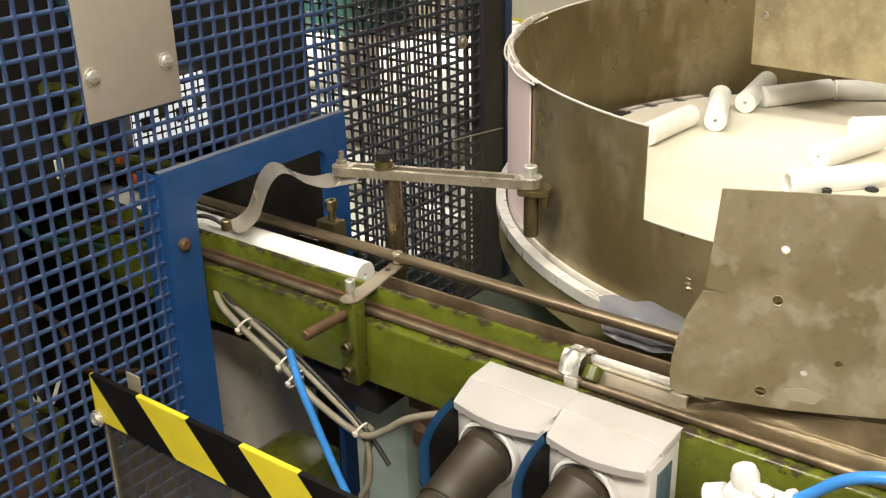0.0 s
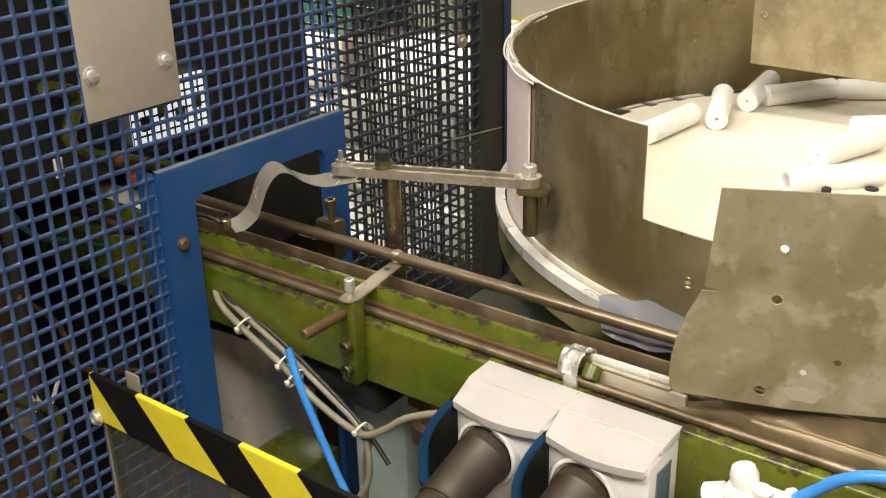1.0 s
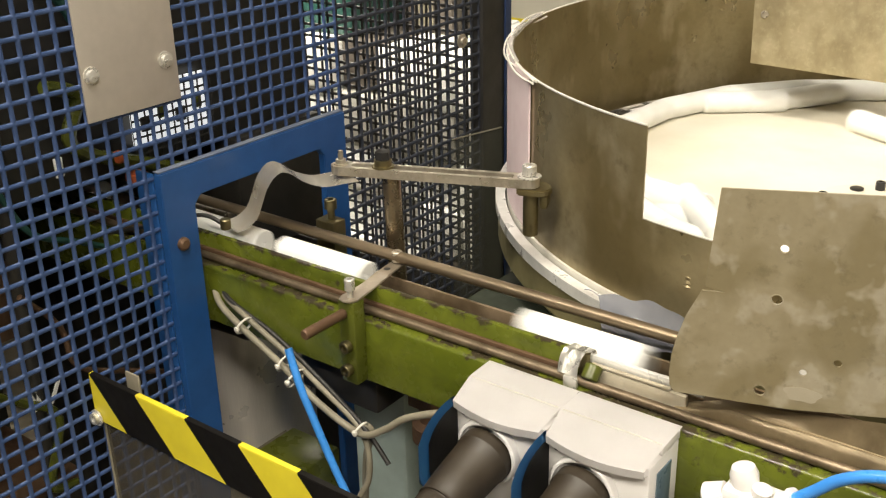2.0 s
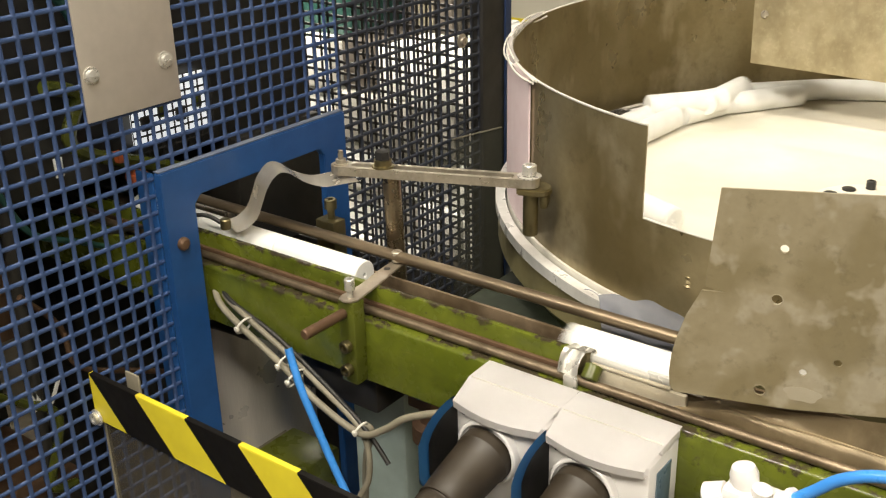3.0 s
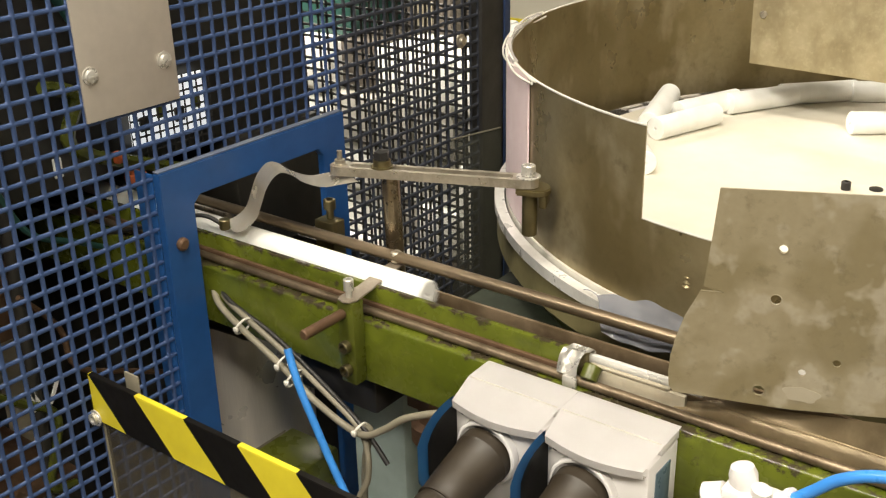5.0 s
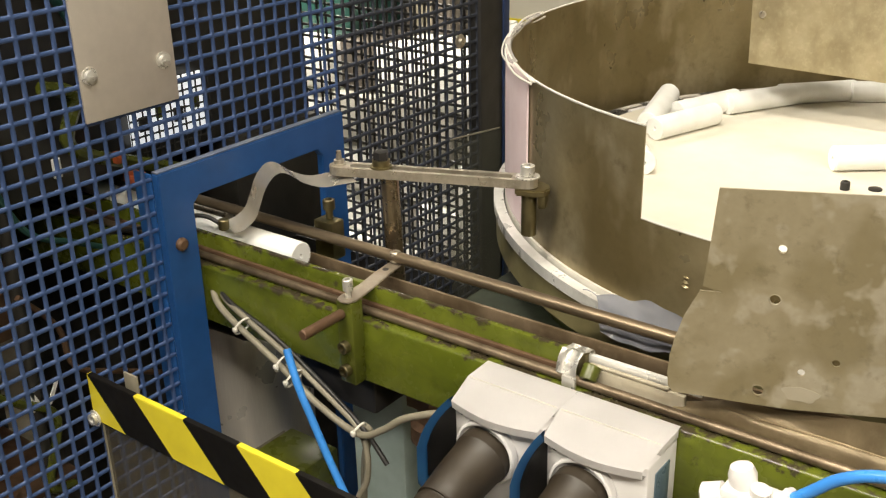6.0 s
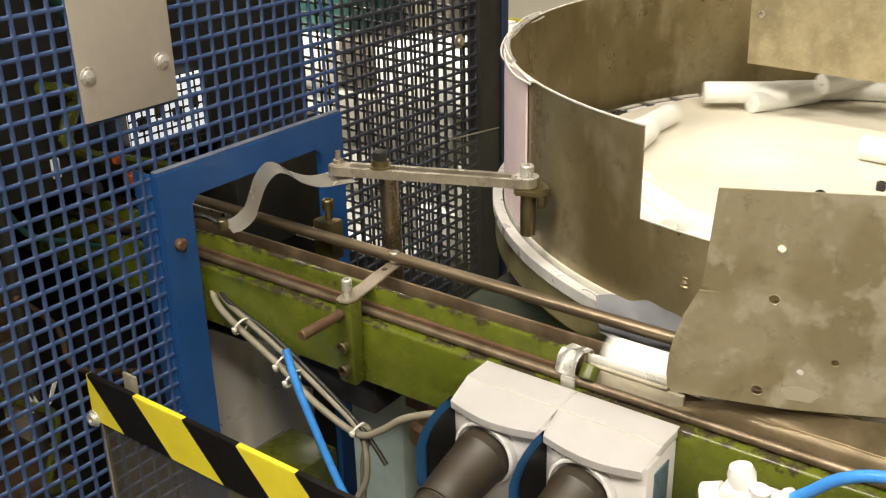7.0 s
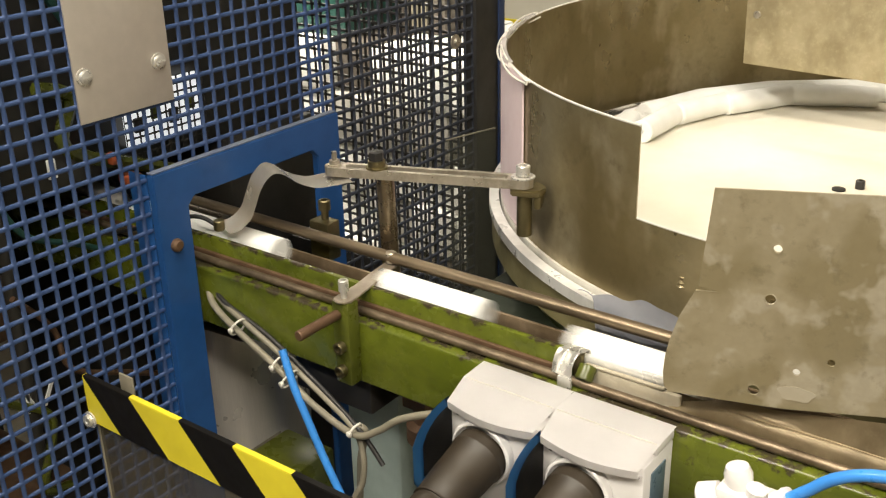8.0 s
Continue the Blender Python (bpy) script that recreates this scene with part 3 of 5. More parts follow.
def rail_clip():
    t = thing("rail_clamp", "bright dented metal clamp holding the rail end", "clamp", (0.263, 0.03, 0.873))
    g = []
    for i in range(9):
        a = i / 8
        row = []
        for x in (0.251, 0.255, 0.259, 0.263, 0.267, 0.270, 0.273):
            k = 0.0006 * math.sin(420 * x + 7 * a) + 0.0004 * math.sin(1100 * x - 9 * a)
            if a < 0.35:
                y, z = 0.0345 - 0.0 * a, 0.892 + 0.012 * a / 0.35
            elif a < 0.65:
                y, z = 0.0345 - 0.0125 * (a - 0.35) / 0.3, 0.904 + 0.002 * math.sin(9 * a)
            else:
                y, z = 0.022 - 0.014 * (a - 0.65) / 0.35, 0.903 - 0.019 * (a - 0.65) / 0.35
            row.append((x + 0.004 * math.sin(6 * a), y - k, z + k))
        g.append(row)
    part("sleeve", sheet(g, 0.0012), ZINC, t)
    part("foot", boxy((0.258, 0.004, 0.8726), (0.273, 0.0085, 0.8845), 0.0018), ZINC, t)
    part("peg", rod((0.281, 0.013, 0.882), (0.281, 0.023, 0.893), 0.0085), GREEN, t, "green painted peg")


rail_clip()


def guide_bracket():
    b = thing("guide_bracket", "olive green bracket with a steel arm holding the guide rod", "bracket", (0.0, -0.012, 0.79))
    part("block", boxy((-0.002, -0.018, 0.802), (0.020, -0.0008, 0.899), 0.0015), GREEN, b)
    socket_screw("top_screw", (0.009, -0.010, 0.910), (0, 0, 1), 0.0055, 0.0125, 0.0105, b)
    for z in (0.848, 0.820):
        socket_screw("side_screw", (0.010, -0.019, z), (0, -1, 0), 0.0068, 0.008, 0.0, b, OLDBRASS)
    bm = slab([(x, y, 0.8995) for x, y in ((0.001, -0.0195), (0.009, -0.0220), (0.017, -0.0195), (0.0205, -0.011), (0.019, 0.000), (0.014, 0.030), (0.007, 0.060), (0.002, 0.090), (-0.003, 0.096), (-0.011, 0.096), (-0.0145, 0.090), (-0.010, 0.055), (-0.003, 0.020), (-0.002, -0.011))], (0, 0, 0.0022), 0.0006)
    ar = part("arm", bm, ARMM, b, "bent steel strip", smooth=False)
    part("arm_hole", lathe((-0.004, 0.066, 0.9018), (-0.004, 0.066, 0.91), [(0, 0), (0, 0.0036), (0.0003, 0.0036), (0.0003, 0)], 16), BLACK, ar)
    part("rod_joint", rod((-0.006, 0.0865, 0.9026), (-0.006, 0.0865, 0.9155), 0.0062), STEEL, b)
    part("pin", rod((0.006, -0.078, 0.885), (0.006, -0.018, 0.885), 0.0056), RUST, b, "rusty threaded pin")


guide_bracket()


def rear_block():
    t = thing("clamp_block", "dark oily clamp block with one socket screw", "clamp", (-0.128, 0.112, 0.86))
    part("block", boxy((-0.148, 0.104, 0.868), (-0.118, 0.126, 0.917), 0.002), OLDBRASS, t)
    socket_screw("screw", (-0.132, 0.116, 0.930), (0, 0, 1), 0.0075, 0.012, 0.012, t, OLDBRASS, False)


rear_block()


def arm_stand():
    """The slotted bar on its post, between the bowl and the sensor strap."""
    t = thing("slotted_bar_stand", "slotted steel bar carried by a round post and the bowl wall", "support arm", (-0.036, 0.125, 0.86))
    part("post", rod((-0.034, 0.122, 0.80), (-0.040, 0.122, 0.990), 0.0105), POSTM, t, "browned round post")
    a, b = Vector((-0.088, 0.092, 0.0)), Vector((0.113, 0.172, 0.0))
    d = (b - a).normalized()
    n = Vector((-d.y, d.x, 0))
    L = (b - a).length
    lo, hi = 0.991, 1.001

    def outline(w, s0, s1):
        pts = []
        for k in range(9):
            ang = math.pi / 2 + math.pi * k / 8
            pts.append((s0 + w * math.cos(ang), w * math.sin(ang)))
        for k in range(9):
            ang = -math.pi / 2 + math.pi * k / 8
            pts.append((s1 + w * math.cos(ang), w * math.sin(ang)))
        return pts
    bm = bmesh.new()
    o = outline(0.0115, 0.0, L)
    i = outline(0.0055, 0.018, L - 0.022)
    n_ = len(o)
    lv = {}
    for z in (lo, hi):
        for tag, pts in (("o", o), ("i", i)):
            lv[tag, z] = [bm.verts.new(a + d * s + n * w + Vector((0, 0, z))) for s, w in pts]
    for k in range(n_):
        m = (k + 1) % n_
        bm.faces.new((lv["o", hi][k], lv["o", hi][m], lv["i", hi][m], lv["i", hi][k]))
        bm.faces.new((lv["o", lo][k], lv["i", lo][k], lv["i", lo][m], lv["o", lo][m]))
        bm.faces.new((lv["o", lo][k], lv["o", lo][m], lv["o", hi][m], lv["o", hi][k]))
        bm.faces.new((lv["i", lo][k], lv["i", hi][k], lv["i", hi][m], lv["i", lo][m]))
    part("slotted_bar", bm, STEEL, t, smooth=False)
    for s, kind in ((0.0, 0), (0.05, 1), (L, 2)):
        p = a + d * s + Vector((0, 0, hi))
        if kind == 0:
            bm = lathe(p, p + Vector((0, 0, 1)), [(0, 0), (0, 0.008), (0.0015, 0.008), (0.0015, 0.006), (0.006, 0.006), (0.006, 0.0032), (0.016, 0.003), (0.016, 0)], 18)
            part("stud", bm, STEEL, t)
        elif kind == 1:
            bm = lathe(p, p + Vector((0, 0, 1)), [(0, 0), (0, 0.0125), (0.002, 0.0125), (0.002, 0.010), (0.009, 0.010), (0.009, 0)], 24)
            wn = part("washer_nut", bm, OLDBRASS, t)
            part("hex_head", lathe(p + Vector((0, 0, 0.0095)), p + Vector((0, 0, 1)), [(0, 0), (0, 0.0088), (0.009, 0.0088), (0.0105, 0.006), (0.0105, 0)], 6), BLACK, wn, "black hexagon head")
        else:
            socket_screw("end_screw", p + Vector((0, 0, 0.003)), (0, 0, 1), 0.0078, 0.011, 0.0028, t)
    at = Matrix.Translation((0.113, 0.172, 0.9905)) @ pose(0, 0, 0, 0, 0, 22)
    g = slab([at @ Vector(q) for q in ((-0.012, -0.011, -0.008), (0.012, -0.013, -0.008), (0.021, -0.009, -0.008), (0.025, 0.001, -0.008), (0.022, 0.012, -0.008), (0.013, 0.020, -0.008), (-0.010, 0.020, -0.008), (-0.015, 0.004, -0.008))], (0, 0, 0.0075), 0.0015)
    boxy((0.012, -0.006, -0.024), (0.021, 0.018, -0.0085), 0.003, g, at)
    rod(at @ Vector((0.001, 0.004, -0.058)), at @ Vector((0.001, 0.004, -0.0085)), 0.0085, 0.001, 18, g)
    part("wall_bracket", g, OLDBRASS, t, "oily angle bracket on the bowl")


arm_stand()


def strap():
    """The springy sensor strap that waves down to the tubes."""
    t = thing("sensor_strap", "bent shiny steel strap with a small sensor at its tip", "spring strap", (-0.085, 0.09, 0.99))
    mid = [(-0.074, 0.094, 0.9895), (-0.0926, 0.088, 0.9845), (-0.1175, 0.082, 0.9779), (-0.1411, 0.076, 0.9806), (-0.1575, 0.071, 0.9885), (-0.1692, 0.067, 0.9890), (-0.1791, 0.063, 0.9805), (-0.1868, 0.059, 0.9669), (-0.1912, 0.055, 0.9516), (-0.1971, 0.049, 0.9322), (-0.2088, 0.041, 0.9192), (-0.2195, 0.034, 0.9148)]
    w = Vector((0.041, -0.022, 0.0))
    path = smooth_path(mid, 8)
    part("strip", sheet([[p - w * 0.5, p, p + w * 0.5] for p in path], 0.0009), STRAPM, t)
    e = Vector((-0.224, 0.030, 0.9175))
    bm = rod(e + Vector((0, 0, -0.006)), e + Vector((0, 0, 0.007)), 0.0065)
    se = part("sensor", bm, OLDBRASS, t, "small brass sensor")
    part("sensor_wire", hose([e + Vector((0, 0, -0.002)), (-0.245, 0.022, 0.926), (-0.275, 0.016, 0.921), (-0.33, 0.01, 0.90), (-0.45, 0.0, 0.86)], 0.0026), BLACK, se, "black wire")


strap()

# ---- the feeder bowl ----
BC = Vector((0.402, 0.6487, 0.0))
BR = 0.5255


def at_angle(deg, r, z):
    a = radians(deg)
    return Vector((BC.x + r * math.cos(a), BC.y + r * math.sin(a), z))


def band(a0, a1, r0, r1, z0, z1, steps, bm=None):
    """A curved wall piece between two angles, with thickness."""
    bm = bm or bmesh.new()
    rows = []
    for k in range(steps + 1):
        a = a0 + (a1 - a0) * k / steps
        za, zb = (z0(a) if callable(z0) else z0), (z1(a) if callable(z1) else z1)
        rows.append([bm.verts.new(at_angle(a, r, z)) for r, z in ((r0, za), (r1, za), (r1, zb), (r0, zb))])
    for p, q in zip(rows, rows[1:]):
        for i in range(4):
            j = (i + 1) % 4
            bm.faces.new((p[i], p[j], q[j], q[i]))
    bm.faces.new(rows[0])
    bm.faces.new(rows[-1])
    return bm


def bowl():
    t = thing("feeder_bowl", "large round stained steel feeder bowl with a cut-out front", "feeder bowl", (BC.x, BC.y, 0))
    wl = part("wall", band(-60, 254.6, BR - 0.0015, BR, 0.8995, 1.0895, 170), STAIN, t, "stained brown steel wall")
    part("low_wall", band(254.6, 300, BR - 0.0015, BR, 0.8995, 0.996, 30), STAIN, t)
    part("rim", band(-60, 254.6, BR - 0.0020, BR + 0.0006, 1.0897, 1.0912, 170), RIMM, t, "bright cut rim")
    part("low_rim", band(254.8, 300, BR - 0.0020, BR + 0.0006, 0.9962, 0.9974, 30), RIMM, t)
    part("base_ring", band(0, 360, BR + 0.0058, BR + 0.0185, 0.8845, 0.8975, 170), RINGM, t, "scuffed bright base ring")
    part("groove", band(0, 360, BR + 0.0036, BR + 0.0060, 0.8850, 0.8930, 170), DARKMACH, t, "dark groove")
    part("lip_ring", band(0, 360, BR + 0.0003, BR + 0.0034, 0.8860, 0.9035, 170), RIMM, t, "bright lip ring")
    part("skirt", band(0, 360, BR + 0.004, BR + 0.0150, 0.845, 0.8840, 170), SKIRT, t, "yellowed brown skirt")
    part("base", lathe((BC.x, BC.y, 0.802), (BC.x, BC.y, 0.9), [(0, 0), (0, 0.505), (0.042, 0.526), (0.042, 0.42)], 90), GREEN, t, "olive green base")
    tk = part("track", band(0, 360, 0.474, BR - 0.002, 0.893, 0.897, 120), DARKMACH, t, "dark gap ring")
    for k in range(52):
        a = 360 / 52 * k
        part("track_block", band(a, a + 4.6, 0.486, BR - 0.021, 0.8972, 0.9000, 4), WHITE if k % 4 else DARKMACH, tk)
    part("track_rail", band(0, 360, 0.508, 0.511, 0.8972, 0.9055, 120), POLISH, tk)
    part("foam_strip", band(200, 231, BR + 0.0012, BR + 0.0035, 0.906, lambda a: 1.092 + 0.0012 * math.sin(a * 0.5), 20), PINK, wl, "pale pink foam strip taped on")
    bm = bmesh.new()
    for k in range(4):
        pts = []
        for i in range(16):
            a = 188 + 3.0 * i
            ph = 1.7 * k
            pts.append(at_angle(a, BR + 0.0025 + 0.004 * math.sin(0.35 * i + ph) * (0.4 + 0.3 * k), 1.0915 + 0.0025 * math.sin(0.8 * i + 2 * ph) - 0.0015 * k))
        hose(pts, 0.0014, 6, 3, bm)
    part("tape_lip", bm, TIE, t, "crumpled white tape over the rim")
    g = []
    for i in range(26):
        a = 190 + 1.35 * i
        q = 0.0016 * math.sin(0.9 * i) + 0.0010 * math.sin(2.3 * i + 1)
        loop = 0.010 * math.exp(-((i - 11) / 5.0) ** 2)
        g.append([at_angle(a, BR + 0.0030 + q, 1.0845 - loop + 0.5 * q), at_angle(a, BR + 0.0040 + q + 0.3 * loop, 1.0885 - 0.3 * loop), at_angle(a, BR + 0.0025 + 0.4 * q, 1.0932 + 0.4 * q), at_angle(a, BR - 0.0030, 1.0938 - 0.4 * q), at_angle(a, BR - 0.0040 - 0.3 * q, 1.090 + q)])
    part("tape_ribbon", sheet(g, 0.0004), TAPE, t, "crumpled clear tape")
    part("weld", lathe(at_angle(261, BR - 0.004, 0.94), at_angle(261, BR - 0.004, 1.0), [(0, 0), (0, 0.004), (0.002, 0.0062), (0.004, 0.0045), (0.006, 0.0058), (0.009, 0.0042), (0.012, 0.0052), (0.016, 0)], 12), STAIN, t)


bowl()


def bowl_cabinet():
    t = thing("machine_cabinet", "dark green steel cabinet carrying the feeder bowl", "cabinet", (0.45, 0.66, 0))
    part("body", boxy((0.0, 0.135, 0.05), (0.93, 1.18, 0.795), 0.006), DARKGREEN, t)
    part("top_plate", boxy((-0.008, 0.128, 0.796), (0.938, 1.188, 0.8015), 0.001), DARKGREEN, t)
    part("plinth", boxy((0.02, 0.155, 0.0), (0.91, 1.16, 0.049), 0.002), DARKMACH, t)


bowl_cabinet()


def clear_guard():
    """A clear sheet between the guard's corner and the bowl."""
    t = thing("clear_guard", "clear plastic sheet with a pale edge beside the bowl", "guard panel", (-0.2, 0.50, 0))
    pa, pb = (-0.2987, 0.5000, 0.8719), (-0.1438, 0.5000, 0.9324)
    o = [Vector(pa), Vector(pb), Vector((pb[0], pb[1], 0.4)), Vector((pa[0], pa[1], 0.4))]
    part("sheet", slab(o, (0, 0.003, 0)), CLEAR, t, smooth=False)
    part("edge", hose([pa, ((pa[0] + pb[0]) / 2, pa[1], (pa[2] + pb[2]) / 2 + 0.001), pb], 0.0012, 8, 2), CABLE, t, "pale edge")


clear_guard()
DISC_Z = 0.910
# disc turn in radians (clockwise from above) by time
TURN = [(0.0, 0.0), (0.95, 0.0), (1.05, 0.03), (1.2, 0.17), (1.35, 0.38), (1.5, 0.59), (2.0, 1.29), (2.5, 1.99), (3.0, 2.69), (3.5, 3.39), (3.6, 3.51), (3.7, 3.585),
        (3.8, 3.625), (3.9, 3.655), (4.0, 3.685), (4.2, 3.745), (4.4, 3.775), (5.0, 3.78), (6.4, 3.78), (6.5, 3.82), (6.6, 3.94), (6.7, 4.09), (7.0, 4.50), (7.5, 5.13), (8.0, 5.76)]


def turn_at(t):
    return float(np.interp(t, [a for a, _ in TURN], [b for _, b in TURN]))


def disc():
    t = thing("feeder_disc", "cream coloured flat disc turning inside the bowl", "disc", (BC.x, BC.y, DISC_Z))
    part("plate", lathe((BC.x, BC.y, DISC_Z - 0.008), (BC.x, BC.y, DISC_Z + 1), [(0, 0), (0, 0.470), (0.006, 0.472), (0.008, 0.4705), (0.008, 0)], 120), CREAM, t)
    return t


DISC = disc()
HUB = Vector((0.390, 0.520, DISC_Z + 0.0005))


def disc_hub():
    """The bolted hub on the disc; bolt angles are those of its pose at turn zero."""
    t = thing("disc_hub", "cream hub with black bolts on the turning disc", "hub", HUB)
    part("collar", lathe(HUB, HUB + Vector((0, 0, 1)), [(0, 0), (0, 0.080), (0.002, 0.082), (0.004, 0.080), (0.004, 0)], 60), CREAM, t)
    for k in range(4):
        a = radians(141) + turn_at(5.0) + k * math.pi / 2
        p = HUB + Vector((0.064 * math.cos(a), 0.064 * math.sin(a), 0.0042))
        part("bolt", lathe(p, p + Vector((0, 0, 1)), [(0, 0), (0, 0.0060), (0.010, 0.0060), (0.011, 0.005), (0.011, 0.003), (0.007, 0.0025), (0.007, 0)], 16), BLACK, t, "black bolt")
        a += -0.6 if k == 0 else 0.45
        p = HUB + Vector((0.062 * math.cos(a), 0.062 * math.sin(a), 0.0042))
        part("plug", lathe(p, p + Vector((0, 0, 1)), [(0, 0), (0, 0.0085), (0.002, 0.0085), (0.003, 0.006), (0.003, 0)], 20), BLACK, t, "flat dark plug")
    return t


DISC_HUB = disc_hub()


def baffle():
    t = thing("baffle_plate", "mottled galvanised baffle plate hanging inside the bowl", "baffle", (0.35, 0.81, 1.0))
    o = [(0.110, 1.0), (0.105, 1.2), (0.75, 1.2), (0.75, 0.985), (0.50, 0.992)]
    part("sheet", slab([(x, 0.80, z) for x, z in o], (0, 0.002, 0), 0.0005), GALV, t, smooth=False)
    part("hanger", boxy((0.55, 0.803, 1.15), (0.58, 1.02, 1.17), 0.002), STEEL, t)
    part("screw", lathe((0.125, 0.7995, 1.075), (0.125, 0.78, 1.075), [(0, 0), (0, 0.006), (0.002, 0.005), (0.003, 0)], 14), STEEL, t)


baffle()


def front_plate():
    t = thing("chute_plate", "dull stained steel plate over the outlet, with drilled holes", "metal plate", (0.396, 0.006, 0.91))
    d = Vector((math.cos(radians(12)), math.sin(radians(12)), 0))
    n = Vector((d.y, -d.x, 0))
    base = Vector((0.396, 0.006, 0))

    def at(s, z, k=0.0):
        return base + d * s + n * k + Vector((0, 0, z))
    o = [(-0.0022, 1.0956), (-0.0054, 1.0499), (-0.0086, 1.0106), (0.0084, 1.0076), (-0.0105, 1.0062), (-0.0216, 0.9814), (-0.028, 0.9589), (-0.0311, 0.9421), (-0.032, 0.9255), (-0.0306, 0.9124), (-0.0264, 0.9073), (-0.0091, 0.9086), (0.0421, 0.911), (0.0689, 0.9127), (0.1397, 0.9225), (0.36, 0.948), (0.36, 1.124), (0.1145, 1.1048)]
    holes = [(0.0496, 1.0525, 0.0034), (0.0483, 1.0086, 0.0042), (0.043, 0.9248, 0.0046), (0.0746, 0.9485, 0.003), (0.0995, 0.9623, 0.0032)]
    bm = bmesh.new()
    bmesh.ops.triangle_fill(bm, use_beauty=True, edges=loops(bm, [[at(s, z) for s, z in o]] + [[at(s + r * math.cos(q), z + r * math.sin(q)) for q in [2 * math.pi * k / 14 for k in range(14)]] for s, z, r in holes]))
    r = bmesh.ops.extrude_face_region(bm, geom=bm.faces[:])
    bmesh.ops.translate(bm, verts=[v for v in r["geom"] if isinstance(v, bmesh.types.BMVert)], vec=-n * 0.002)
    sh = part("sheet", bm, PLATE, t, smooth=False)
    part("stay", boxy((0.70, 0.02, 0.878), (0.712, 0.075, 1.04), 0.001), STEEL, t, "steel stay")
    part("wear_patch", slab([at(0.0765 + 0.014 * math.cos(q) * (1 + 0.12 * math.sin(3 * q) + 0.05 * math.sin(7 * q)), 0.9285 + 0.0075 * math.sin(q) * (1 + 0.15 * math.cos(2 * q) + 0.06 * math.sin(5 * q)), 0.0003) for q in [2 * math.pi * k / 40 for k in range(40)]], n * 0.0002), PATCH, sh, "pale scuffed patch", smooth=False)
    for s, z, rr in holes[:3]:
        part("hole_rim", lathe(at(s, z, 0.0003), at(s, z, 1), [(0, rr), (0.0002, rr + 0.0003), (0.0002, rr + 0.0007), (0, rr + 0.0010)], 18), PLATE, sh)


def loops(bm, rings):
    es = []
    for ring in rings:
        vs = [bm.verts.new(p) for p in ring]
        es += [bm.edges.new((a, b)) for a, b in zip(vs, vs[1:] + vs[:1])]
    return es


front_plate()


def trough():
    t = thing("outlet_trough", "curved brown sheet metal trough under the outlet plate", "trough", (0.45, 0.03, 0.87))
    g = []
    sect = [(0.0195, 0.8762), (0.0203, 0.8815), (0.0212, 0.8865), (0.0228, 0.8900), (0.0250, 0.8915), (0.0275, 0.8912), (0.0295, 0.8950), (0.0318, 0.9015), (0.0338, 0.9080), (0.0350, 0.9112)]
    cuts = [0.362 + 0.0125 * i for i in range(13)] + [0.53 + 0.05 * i for i in range(12)]
    for x in cuts:
        low = min(1.0, 0.1 + (x - 0.362) / 0.055)
        top = min(1.0, max(0.0, (x - 0.372) / 0.07))
        crest = 0.900 + 0.22 * max(0.0, x - 0.45)
        row = []
        for k, (y, z) in enumerate(sect):
            wob = 0.0007 * math.sin(21 * x + 0.7 * k) + 0.0005 * math.sin(53 * x)
            zz = 0.8762 + (z - 0.8762) * low if k < 5 else 0.8762 + 0.0145 * low + (z - 0.8912) / 0.02 * (crest - 0.8912) * top
            row.append((x, y + wob, zz))
        g.append(row)
    part("sheet", sheet(g, 0.001), TROUGHM, t)
    part("hem", hose([Vector(r[5]) + Vector((0, -0.0004, 0.0006)) for r in g[6:]], 0.0010, 8, 2), TROUGHM, t)


trough()


def film():
    t = thing("plastic_film", "loose grey translucent plastic film between bowl and conveyor", "plastic film", (0.28, 0.11, 0.9))
    g = []
    for i in range(28):
        a = i / 27
        x = 0.200 + 0.19 * a
        full = min(1.0, max(0.03, (a - 0.12) / 0.14))
        row = []
        for j in range(12):
            b = j / 11 * full
            wall = BC.y - math.sqrt(BR * BR - (x - BC.x) ** 2) - 0.0175
            top = 0.901 + 0.020 * math.sin(math.pi * min(1.0, max(0.0, (a - 0.12) / 0.8))) ** 0.6
            y = wall + (0.0945 - wall) * b
            z = top + (0.884 - top) * b + 0.0022 * math.sin(15 * a + 4 * b) + 0.0015 * math.sin(31 * a - 6 * b)
            row.append((x, y, z))
        g.append(row)
    part("sheet", sheet(g, 0.0006), FILM, t)


film()

# ---- sockets on the beam ----


